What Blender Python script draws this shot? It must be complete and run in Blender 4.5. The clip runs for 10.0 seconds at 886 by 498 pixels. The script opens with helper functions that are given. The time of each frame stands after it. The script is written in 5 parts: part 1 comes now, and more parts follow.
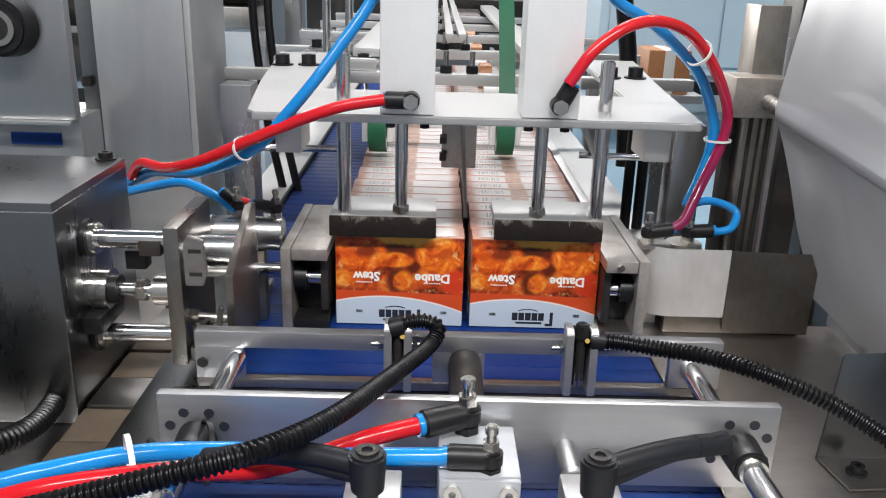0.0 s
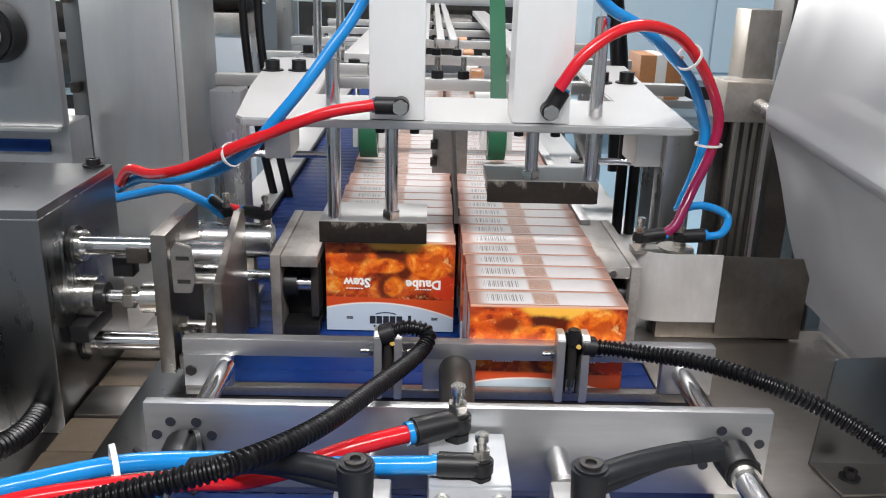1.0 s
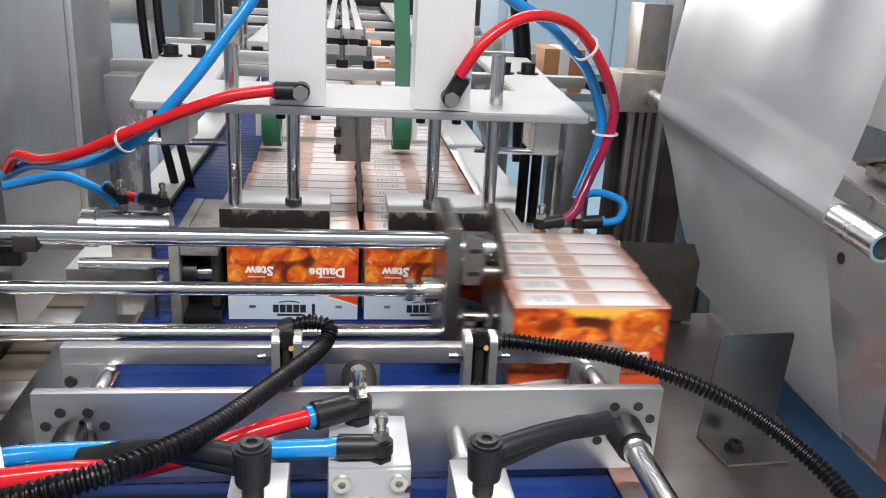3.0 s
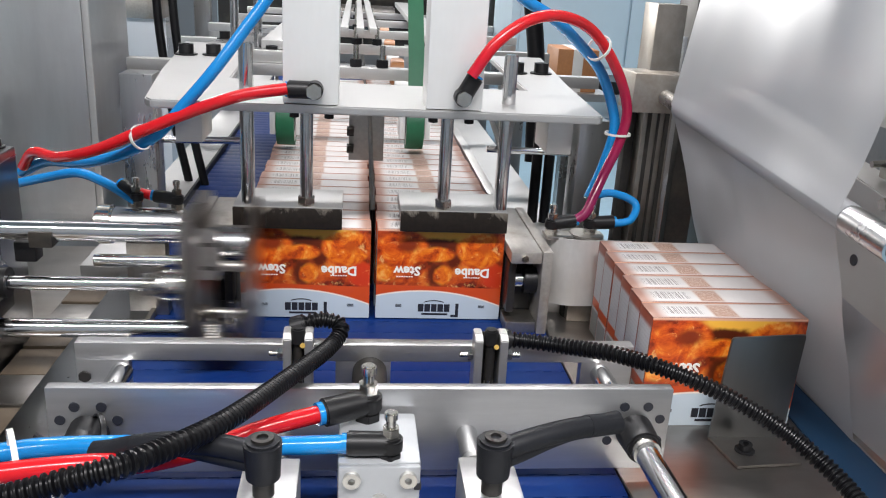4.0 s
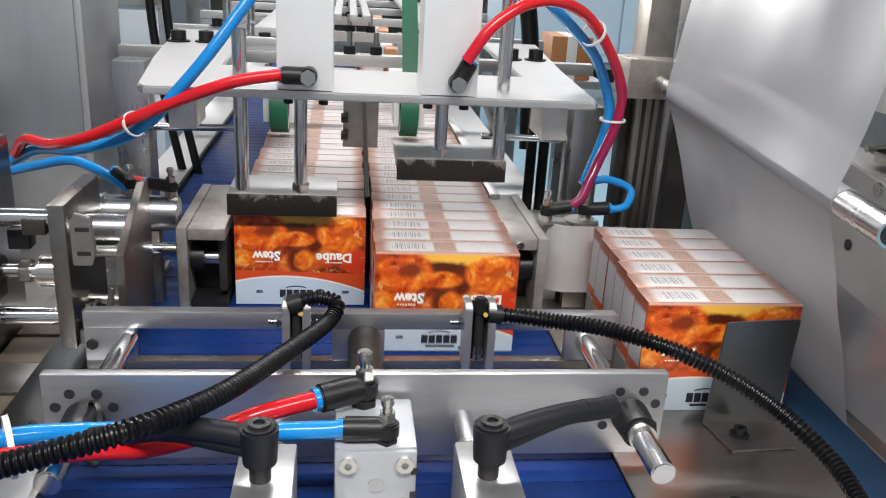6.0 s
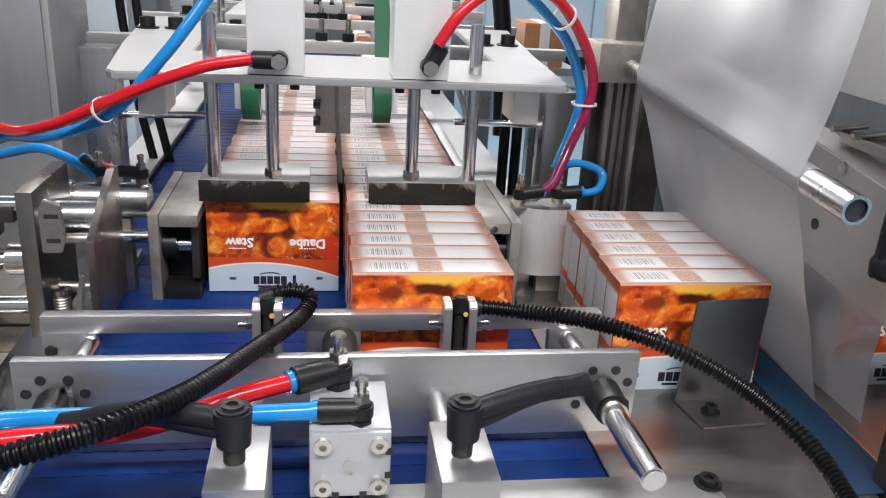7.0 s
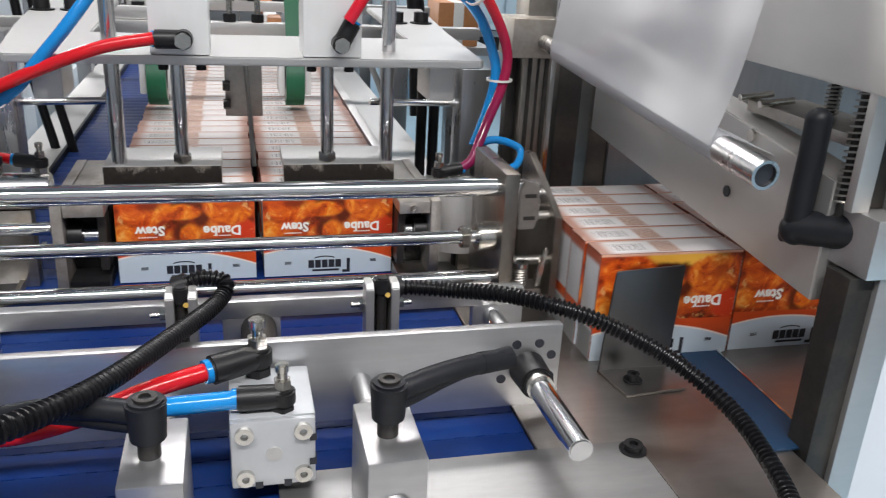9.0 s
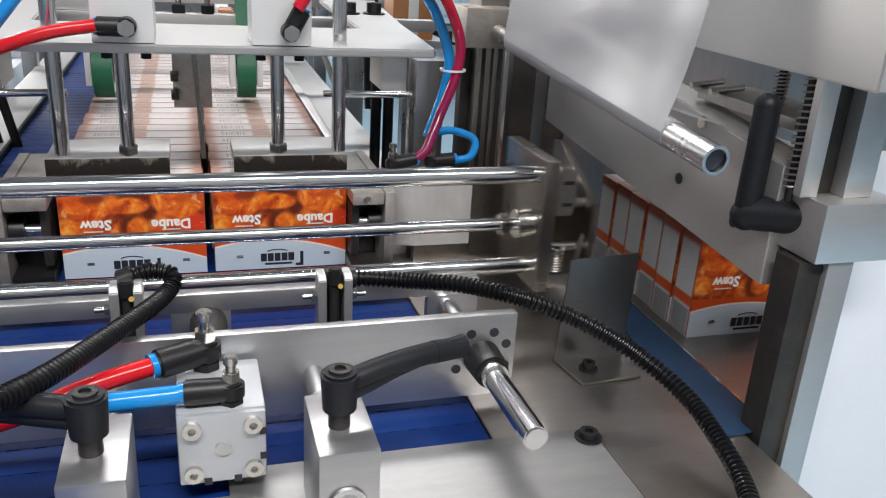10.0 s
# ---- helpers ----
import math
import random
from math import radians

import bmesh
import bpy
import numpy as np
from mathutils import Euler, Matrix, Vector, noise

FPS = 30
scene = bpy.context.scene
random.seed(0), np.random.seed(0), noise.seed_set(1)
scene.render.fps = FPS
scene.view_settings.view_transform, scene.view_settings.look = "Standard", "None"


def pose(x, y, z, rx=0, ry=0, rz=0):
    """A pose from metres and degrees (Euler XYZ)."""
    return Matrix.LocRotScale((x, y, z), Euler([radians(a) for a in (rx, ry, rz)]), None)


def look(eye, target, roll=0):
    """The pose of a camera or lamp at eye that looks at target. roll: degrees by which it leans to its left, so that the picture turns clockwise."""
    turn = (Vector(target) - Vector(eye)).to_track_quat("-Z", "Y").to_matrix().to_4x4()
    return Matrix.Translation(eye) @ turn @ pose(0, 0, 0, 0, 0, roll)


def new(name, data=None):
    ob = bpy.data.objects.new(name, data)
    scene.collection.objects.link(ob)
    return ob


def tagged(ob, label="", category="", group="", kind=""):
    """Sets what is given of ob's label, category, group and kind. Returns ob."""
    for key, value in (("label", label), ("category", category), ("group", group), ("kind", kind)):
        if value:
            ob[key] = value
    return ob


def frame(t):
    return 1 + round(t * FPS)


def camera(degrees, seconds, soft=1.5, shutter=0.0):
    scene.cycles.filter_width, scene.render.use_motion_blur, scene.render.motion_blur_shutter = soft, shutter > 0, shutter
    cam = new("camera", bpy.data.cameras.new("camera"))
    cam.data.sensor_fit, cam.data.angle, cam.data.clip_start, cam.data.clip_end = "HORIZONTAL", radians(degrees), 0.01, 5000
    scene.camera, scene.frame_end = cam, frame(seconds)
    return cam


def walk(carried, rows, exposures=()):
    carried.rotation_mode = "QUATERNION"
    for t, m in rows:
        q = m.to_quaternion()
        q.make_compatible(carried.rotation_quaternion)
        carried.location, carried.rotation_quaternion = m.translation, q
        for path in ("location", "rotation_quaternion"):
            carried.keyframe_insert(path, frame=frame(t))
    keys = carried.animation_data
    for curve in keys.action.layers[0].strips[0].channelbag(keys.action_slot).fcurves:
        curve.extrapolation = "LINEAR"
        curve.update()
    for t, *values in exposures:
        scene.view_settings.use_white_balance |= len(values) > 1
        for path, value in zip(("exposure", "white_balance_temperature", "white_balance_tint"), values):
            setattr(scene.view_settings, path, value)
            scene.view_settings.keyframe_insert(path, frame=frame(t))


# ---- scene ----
cam = camera(56.1, 10.0, soft=1.1, shutter=0.5)
PATH = [
    (0, (-0.033, -0.731, 0.33), (-0.007, 1.159, -0.322), 1.7),
    (0.5, (-0.032, -0.729, 0.328), (0.003, 1.166, -0.31), 1.6),
    (1, (-0.03, -0.727, 0.329), (0.01, 1.167, -0.31), 1.6),
    (1.5, (-0.028, -0.728, 0.329), (0.021, 1.167, -0.307), 1.7),
    (2, (-0.022, -0.731, 0.327), (0.081, 1.162, -0.311), 2.1),
    (2.5, (-0.017, -0.734, 0.324), (0.208, 1.148, -0.315), 2.8),
    (3, (-0.022, -0.733, 0.324), (0.228, 1.145, -0.32), 3.2),
    (4.5, (-0.021, -0.736, 0.324), (0.188, 1.145, -0.323), 3.4),
    (5, (-0.023, -0.736, 0.323), (0.189, 1.142, -0.332), 3.4),
    (5.5, (-0.023, -0.735, 0.323), (0.193, 1.141, -0.336), 3.4),
    (7, (-0.02, -0.739, 0.317), (0.271, 1.116, -0.37), 3.3),
    (7.5, (-0.021, -0.743, 0.319), (0.291, 1.114, -0.356), 3.5),
    (8, (-0.02, -0.737, 0.315), (0.324, 1.112, -0.366), 3.7),
    (8.5, (-0.017, -0.733, 0.31), (0.39, 1.096, -0.389), 3.7),
    (9, (-0.016, -0.733, 0.31), (0.455, 1.076, -0.402), 3.1),
    (9.5, (-0.008, -0.734, 0.308), (0.524, 1.057, -0.405), 3.0),
    (10, (-0.01, -0.73, 0.303), (0.553, 1.051, -0.41), 3.5),
]
walk(cam, [(t, look(eye, target, roll)) for t, eye, target, roll in PATH], [(0, 0.06), (5.0, 0.05), (7.5, 0.0), (10.0, -0.10)])

# ---- light ----
world = bpy.data.worlds.new("hall_light")
scene.world = world
world.use_nodes = True
world.node_tree.nodes["Background"].inputs[0].default_value = (0.9, 0.95, 1.0, 1)
world.node_tree.nodes["Background"].inputs[1].default_value = 0.008


def area_lamp(x, y, z, sx, sy, power, tint=(1.0, 0.972, 0.975), target=None):
    d = bpy.data.lights.new("hall_lamp", "AREA")
    d.shape, d.size, d.size_y, d.energy, d.color = "RECTANGLE", sx, sy, power, tint
    ob = new("hall_lamp", d)
    ob.matrix_world = look((x, y, z), target or (x + 0.001, y, 0))
    return ob


area_lamp(-0.6, -1.75, 2.35, 0.35, 2.2, 77)
area_lamp(0.9, -1.75, 2.35, 0.35, 2.2, 77)
area_lamp(-0.6, 1.9, 2.35, 0.35, 2.4, 63)
area_lamp(0.9, 1.9, 2.35, 0.35, 2.4, 63)
# daylight of a high window band in the far wall
area_lamp(-2.3, 4.6, 1.1, 1.7, 0.8, 150, (1.0, 0.98, 0.96), (0.3, -0.1, 0.3))


# ---- materials ----
class Net:
    def __init__(self, name):
        self.m = bpy.data.materials.new(name)
        self.m.use_nodes = True
        self.t = self.m.node_tree
        self.b = self.t.nodes["Principled BSDF"]
        self.co = self.t.nodes.new("ShaderNodeTexCoord").outputs["Object"]

    def put(self, socket, v):
        if isinstance(v, bpy.types.NodeSocket):
            self.t.links.new(v, socket)
        elif v is not None:
            if isinstance(v, tuple) and len(v) == 3 and socket.type == "RGBA":
                v = (*v, 1)
            socket.default_value = v

    def math(self, op, a, b=None, c=None):
        n = self.t.nodes.new("ShaderNodeMath")
        n.operation = op
        for s, v in zip(n.inputs, (a, b, c)):
            self.put(s, v)
        return n.outputs[0]

    def mix(self, f, a, b, mode="MIX"):
        n = self.t.nodes.new("ShaderNodeMix")
        n.data_type, n.blend_type = "RGBA", mode
        self.put(n.inputs[0], f), self.put(n.inputs[6], a), self.put(n.inputs[7], b)
        return n.outputs[2]

    def noise(self, scale, detail=4.0, rough=0.6, stretch=(1, 1, 1), co=None, distort=0.0):
        mp = self.t.nodes.new("ShaderNodeMapping")
        mp.inputs["Scale"].default_value = stretch
        self.t.links.new(co or self.co, mp.inputs[0])
        n = self.t.nodes.new("ShaderNodeTexNoise")
        n.inputs["Scale"].default_value, n.inputs["Detail"].default_value = scale, detail
        n.inputs["Roughness"].default_value, n.inputs["Distortion"].default_value = rough, distort
        self.t.links.new(mp.outputs[0], n.inputs["Vector"])
        return n.outputs["Fac"]

    def ramp(self, f, *stops):
        n = self.t.nodes.new("ShaderNodeValToRGB")
        e = n.color_ramp.elements
        while len(e) < len(stops):
            e.new(0.5)
        for el, (p, c) in zip(e, stops):
            el.position = p
            el.color = (*c, 1) if isinstance(c, tuple) else (c, c, c, 1)
        self.t.links.new(f, n.inputs[0])
        return n.outputs[0]

    def xyz(self, co=None):
        n = self.t.nodes.new("ShaderNodeSeparateXYZ")
        self.t.links.new(co or self.co, n.inputs[0])
        return n.outputs

    def bump(self, h, strength, dist=0.001):
        n = self.t.nodes.new("ShaderNodeBump")
        n.inputs["Strength"].default_value, n.inputs["Distance"].default_value = strength, dist
        self.t.links.new(h, n.inputs["Height"])
        self.t.links.new(n.outputs[0], self.b.inputs["Normal"])

    def step(self, v, edge, soft=0.0006):
        n = self.t.nodes.new("ShaderNodeMapRange")
        n.interpolation_type = "SMOOTHSTEP"
        self.put(n.inputs[0], v), self.put(n.inputs[1], edge - soft), self.put(n.inputs[2], edge + soft)
        return n.outputs[0]


def surface(name, base, rough=0.5, metal=0.0, vary=0.2, scale=60, stretch=(1, 1, 1), bump=0.1, spread=0.12, stain=None, amount=0.5, spec=0.5):
    """Grain along a stretch, broad stains, uneven gloss and fine relief."""
    n = Net(name)
    grain = n.noise(scale * 6, 5, 0.65, stretch)
    broad = n.noise(scale * 0.35, 5, 0.6)
    dark = tuple(c * (1 - vary) for c in base)
    light = tuple(min(1, c * (1 + vary * 0.6)) for c in base)
    col = n.mix(grain, dark, light)
    spot = n.ramp(broad, (0.48, 0.0), (0.75, 1.0))
    col = n.mix(n.math("MULTIPLY", spot, amount), col, stain or dark)
    n.put(n.b.inputs["Base Color"], col)
    n.b.inputs["Metallic"].default_value = metal
    n.b.inputs["Specular IOR Level"].default_value = spec
    r = n.math("ADD", n.math("MULTIPLY", n.math("SUBTRACT", broad, 0.5), spread * 2), n.math("MULTIPLY_ADD", n.math("SUBTRACT", grain, 0.5), spread, rough))
    n.put(n.b.inputs["Roughness"], r)
    if bump:
        n.bump(grain, bump, 0.0004)
    return n.m


M = {}
M["steel"] = surface("brushed_steel", (0.50, 0.505, 0.51), 0.28, 1.0, 0.22, 30, (0.12, 1, 1), 0.12, 0.1, (0.42, 0.40, 0.37), 0.5)
M["steel_v"] = surface("sheet_steel", (0.46, 0.465, 0.47), 0.30, 1.0, 0.2, 22, (1, 1, 0.1), 0.1, 0.1, (0.44, 0.43, 0.41), 0.5)
M["dull"] = surface("worn_steel", (0.46, 0.44, 0.41), 0.42, 1.0, 0.3, 40, (1, 1, 1), 0.2, 0.15, (0.24, 0.19, 0.13), 0.7)
M["deck"] = surface("stained_deck_steel", (0.43, 0.41, 0.385), 0.33, 1.0, 0.2, 18, (0.2, 1, 1), 0.08, 0.12, (0.24, 0.19, 0.14), 0.6)
M["alu"] = surface("milled_aluminium", (0.58, 0.575, 0.565), 0.42, 0.85, 0.1, 50, (0.2, 1, 1), 0.1, 0.08, (0.6, 0.6, 0.59), 0.4)
M["white"] = surface("white_anodised_profile", (0.78, 0.79, 0.78), 0.38, 0.15, 0.04, 30, (1, 1, 0.2), 0.04, 0.05, (0.66, 0.66, 0.64), 0.4)
M["chrome"] = surface("polished_rod", (0.72, 0.72, 0.72), 0.13, 1.0, 0.08, 40, (0.1, 1, 1), 0.0, 0.06, (0.5, 0.48, 0.45), 0.3)
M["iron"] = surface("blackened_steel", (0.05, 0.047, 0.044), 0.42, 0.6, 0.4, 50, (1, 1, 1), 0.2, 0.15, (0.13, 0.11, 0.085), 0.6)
M["pad"] = surface("worn_black_pad_face", (0.018, 0.015, 0.014), 0.5, 0.0, 0.5, 60, (1, 1, 1), 0.4, 0.15, (0.10, 0.085, 0.07), 0.55, spec=0.3)
M["plastic"] = surface("black_plastic", (0.010, 0.010, 0.011), 0.4, 0.0, 0.25, 80, (1, 1, 1), 0.12, 0.1, (0.02, 0.02, 0.022), 0.6, spec=0.35)
M["lever"] = surface("dark_grey_nylon", (0.014, 0.015, 0.018), 0.45, 0.0, 0.2, 120, (1, 1, 1), 0.25, 0.08, (0.026, 0.028, 0.033), 0.5, spec=0.25)
M["rubber"] = surface("black_hose_rubber", (0.004, 0.004, 0.005), 0.32, 0.0, 0.3, 60, (1, 1, 1), 0.05, 0.1, (0.012, 0.012, 0.012), 0.5, spec=0.3)
M["belt"] = surface("blue_modular_belt", (0.003, 0.026, 0.150), 0.5, 0.0, 0.3, 40, (1, 1, 1), 0.2, 0.12, (0.014, 0.055, 0.20), 0.6, spec=0.22)
M["red"] = surface("red_air_tube", (0.62, 0.012, 0.018), 0.18, 0.0, 0.12, 30, (1, 1, 1), 0.02, 0.05, (0.45, 0.01, 0.02), 0.5)
M["blue"] = surface("blue_air_tube", (0.01, 0.24, 0.62), 0.18, 0.0, 0.12, 30, (1, 1, 1), 0.02, 0.05, (0.01, 0.18, 0.5), 0.5)
M["green"] = surface("green_belt", (0.009, 0.125, 0.055), 0.5, 0.0, 0.2, 60, (1, 1, 1), 0.15, 0.1)
M["hood"] = surface("grey_brushed_panel", (0.55, 0.56, 0.565), 0.38, 0.9, 0.12, 16, (1, 1, 0.15), 0.08, 0.08, (0.36, 0.37, 0.38), 0.5)
M["floor"] = surface("pale_blue_floor", (0.45, 0.66, 0.80), 0.35, 0.0, 0.15, 4, (1, 1, 1), 0.05, 0.1, (0.40, 0.60, 0.74), 0.5, spec=0.3)
M["wall"] = surface("off_white_wall_panel", (0.66, 0.70, 0.74), 0.6, 0.0, 0.06, 3, (1, 1, 1), 0.05, 0.05, (0.6, 0.64, 0.68), 0.4)
M["hall"] = surface("grey_hall_panel", (0.19, 0.195, 0.205), 0.6, 0.0, 0.08, 3, (1, 1, 1), 0.05, 0.05, (0.15, 0.155, 0.165), 0.4)
M["cast"] = surface("grey_anodised_aluminium", (0.52, 0.54, 0.56), 0.42, 0.4, 0.06, 40, (1, 1, 1), 0.05, 0.06, (0.45, 0.47, 0.48), 0.4)
M["rust"] = surface("brown_stained_steel", (0.13, 0.10, 0.07), 0.55, 0.2, 0.35, 30, (1, 1, 1), 0.25, 0.15, (0.06, 0.04, 0.024), 0.8)
M["pale"] = surface("pale_blue_paint", (0.50, 0.64, 0.73), 0.5, 0.0, 0.06, 6, (1, 1, 1), 0.05, 0.05, (0.44, 0.58, 0.68), 0.4)
M["casing"] = surface("dark_stainless_casing", (0.22, 0.225, 0.23), 0.30, 1.0, 0.15, 10, (1, 1, 0.15), 0.03, 0.1, (0.15, 0.15, 0.15), 0.5)
M["stained"] = surface("brown_stained_bare_steel", (0.34, 0.315, 0.285), 0.33, 1.0, 0.3, 26, (1, 1, 0.5), 0.2, 0.16, (0.12, 0.085, 0.05), 0.85)
M["grimy"] = surface("grimy_clamp_steel", (0.50, 0.475, 0.44), 0.42, 0.6, 0.3, 45, (1, 0.4, 1), 0.2, 0.15, (0.17, 0.13, 0.09), 0.9)
M["nickel"] = surface("nickel_plate", (0.70, 0.68, 0.63), 0.2, 1.0, 0.1, 90, (1, 1, 1), 0.05, 0.08, (0.5, 0.46, 0.40), 0.4)
M["brass"] = surface("yellowed_brass", (0.62, 0.42, 0.12), 0.3, 1.0, 0.2, 80)
M["tie"] = surface("white_nylon_tie", (0.75, 0.75, 0.72), 0.4, 0.0, 0.1, 80)
M["ink"] = surface("dark_ink", (0.02, 0.022, 0.03), 0.45, 0.0, 0.2, 200, (1, 1, 1), 0.0)
M["paper"] = surface("white_lettering", (0.88, 0.86, 0.80), 0.35, 0.0, 0.05, 200, (1, 1, 1), 0.0)
M["tan"] = surface("tan_plastic_roller", (0.45, 0.20, 0.08), 0.45, 0.0, 0.3, 40)
M["navy"] = surface("dark_blue_tray", (0.006, 0.035, 0.085), 0.5, 0.0, 0.3, 30)

W, T, H = 0.12, 0.0292, 0.09


def carton_front():
    """Stewed fruit photo above, orange swoosh and pale panel below; the cartons stand upside down."""
    n = Net("carton_front_print")
    x, y, z = n.xyz()
    u = n.math("DIVIDE", x, W)
    v = n.math("DIVIDE", z, H)
    wob = n.noise(34, 4, 0.55, (1, 0.05, 1), distort=0.4)
    fine = n.noise(62, 5, 0.62, (1, 0.05, 1), distort=0.45)
    grit = n.noise(52, 5, 0.6, (1, 0.05, 1), distort=0.5)

    def dist(cu, cv, ru, rv, ragged=1.0):
        ragged *= 1.5
        du = n.math("DIVIDE", n.math("SUBTRACT", u, cu), ru)
        dv = n.math("DIVIDE", n.math("SUBTRACT", v, cv), rv)
        d = n.math("SQRT", n.math("ADD", n.math("MULTIPLY", du, du), n.math("MULTIPLY", dv, dv)))
        d = n.math("MULTIPLY_ADD", n.math("SUBTRACT", wob, 0.5), ragged, d)
        return n.math("MULTIPLY_ADD", n.math("SUBTRACT", fine, 0.5), ragged * 0.5, d)

    def lay(col, d, edge, soft, colour):
        return n.mix(n.math("SUBTRACT", 1.0, n.step(d, edge, soft)), col, colour)

    # sauce, then lumps of fruit from back to front
    food = n.ramp(grit, (0.36, (0.10, 0.012, 0.004)), (0.46, (0.34, 0.040, 0.008)), (0.57, (0.62, 0.10, 0.012)), (0.70, (0.80, 0.28, 0.05)))
    food = lay(food, dist(0.10, 0.99, 0.26, 0.13, 0.5), 1.0, 0.25, (0.86, 0.46, 0.06))
    food = lay(food, dist(-0.02, 0.83, 0.15, 0.07), 1.0, 0.3, (0.08, 0.014, 0.005))
    food = lay(food, dist(0.11, 0.72, 0.07, 0.16), 1.0, 0.3, (0.11, 0.016, 0.005))
    food = lay(food, dist(-0.02, 0.52, 0.09, 0.16), 1.0, 0.5, (0.12, 0.022, 0.007))
    flesh = n.ramp(fine, (0.36, (0.20, 0.018, 0.004)), (0.45, (0.52, 0.060, 0.007)), (0.55, (0.72, 0.13, 0.010)), (0.68, (0.88, 0.36, 0.06)))
    bright = n.ramp(fine, (0.36, (0.28, 0.028, 0.005)), (0.45, (0.62, 0.095, 0.009)), (0.55, (0.80, 0.21, 0.015)), (0.68, (0.92, 0.50, 0.12)))
    food = lay(food, dist(-0.30, 0.79, 0.20, 0.19, 0.22), 1.0, 0.10, flesh)
    food = lay(food, dist(-0.25, 0.82, 0.08, 0.07, 0.4), 1.0, 0.5, (0.22, 0.028, 0.006))
    food = lay(food, dist(-0.03, 0.73, 0.14, 0.08, 0.5), 1.0, 0.2, bright)
    food = lay(food, dist(0.31, 0.79, 0.19, 0.18, 0.22), 1.0, 0.10, bright)
    food = lay(food, dist(0.35, 0.80, 0.05, 0.06, 0.7), 1.0, 0.7, (0.48, 0.075, 0.008))
    food = lay(food, dist(0.03, 0.50, 0.07, 0.11, 0.8), 1.0, 0.25, bright)
    food = lay(food, dist(0.45, 0.48, 0.10, 0.14, 0.7), 1.0, 0.25, (0.60, 0.045, 0.012))
    food = lay(food, dist(-0.42, 0.52, 0.10, 0.10, 0.5), 1.0, 0.3, bright)
    gleam = n.step(n.noise(80, 4, 0.65, (1, 0.05, 1), distort=0.5), 0.64, 0.05)
    food = n.mix(n.math("MULTIPLY", gleam, 0.55), food, (0.98, 0.60, 0.22))
    food = n.mix(n.step(v, 0.978, 0.008), food, (0.72, 0.40, 0.28))
    arc = n.math("MULTIPLY", n.math("ADD", u, 0.12), n.math("ADD", u, 0.12))
    swoosh = n.math("SUBTRACT", 0.385, n.math("MULTIPLY", n.math("ADD", u, 0.5), 0.03))
    col = n.mix(n.step(n.math("SUBTRACT", v, swoosh), 0.0, 0.006), (0.62, 0.075, 0.014), food)
    pale = n.math("SUBTRACT", 0.31, n.math("MULTIPLY", arc, 0.42))
    rim = n.math("SUBTRACT", n.math("SUBTRACT", v, pale), 0.0)
    col = n.mix(n.step(rim, 0.016, 0.006), (0.92, 0.80, 0.70), col)
    col = n.mix(n.step(rim, 0.0, 0.006), (0.55, 0.64, 0.71), col)
    n.put(n.b.inputs["Base Color"], col)
    n.b.inputs["Roughness"].default_value = 0.32
    n.bump(n.noise(45, 2, 0.5), 0.08, 0.001)
    return n.m


def carton_end():
    """Narrow panel with bars, a brown patch and a pale field inside an orange border, its outermost edge darkened as
    gap shade.
    """
    n = Net("carton_edge_print")
    x, y, z = n.xyz()
    u = n.math("DIVIDE", x, W)
    w = n.math("DIVIDE", y, T)
    info = n.t.nodes.new("ShaderNodeObjectInfo").outputs["Random"]
    bars = n.t.nodes.new("ShaderNodeTexNoise")
    bars.noise_dimensions = "1D"
    bars.inputs["Scale"].default_value = 900
    n.put(bars.inputs["W"], x)
    ink = n.math("GREATER_THAN", bars.outputs["Fac"], 0.53)

    def band(s, lo, hi, soft=0.006):
        return n.math("MULTIPLY", n.step(s, lo, soft), n.math("SUBTRACT", 1.0, n.step(s, hi, soft)))
    base = n.mix(n.noise(120, 3), (0.63, 0.60, 0.59), (0.73, 0.71, 0.70))
    field = n.math("MULTIPLY", band(u, -0.45, -0.10), band(w, -0.37, 0.35, 0.03))
    col = n.mix(n.math("SUBTRACT", 1.0, n.step(u, 0.07, 0.01)), base, (0.60, 0.53, 0.50))
    col = n.mix(field, col, (0.67, 0.66, 0.655))
    col = n.mix(n.math("MULTIPLY", n.math("MULTIPLY", band(u, -0.40, -0.14, 0.004), band(w, -0.24, 0.24, 0.05)), n.math("MULTIPLY", ink, 0.85)), col, (0.10, 0.09, 0.09))
    speck = n.noise(700, 3, 0.7)
    col = n.mix(n.math("MULTIPLY", band(u, -0.09, 0.06), band(w, -0.38, 0.36, 0.03)), col, n.mix(n.step(speck, 0.52, 0.05), (0.36, 0.20, 0.14), (0.60, 0.46, 0.38)))
    rim = n.math("MAXIMUM", n.math("ABSOLUTE", w), n.math("MULTIPLY_ADD", n.math("ABSOLUTE", u), 0.25, 0.335))
    col = n.mix(n.step(rim, 0.440, 0.012), col, (0.36, 0.19, 0.14))
    # shade of the gaps between cartons, painted as a near-black outer rim
    col = n.mix(n.step(rim, 0.470, 0.010), col, (0.07, 0.03, 0.022))
    col = n.mix(n.math("MULTIPLY", info, 0.10), col, (0.55, 0.42, 0.36))
    n.put(n.b.inputs["Base Color"], col)
    n.b.inputs["Roughness"].default_value = 0.3
    n.bump(n.noise(60, 3, 0.5), 0.12, 0.001)
    return n.m


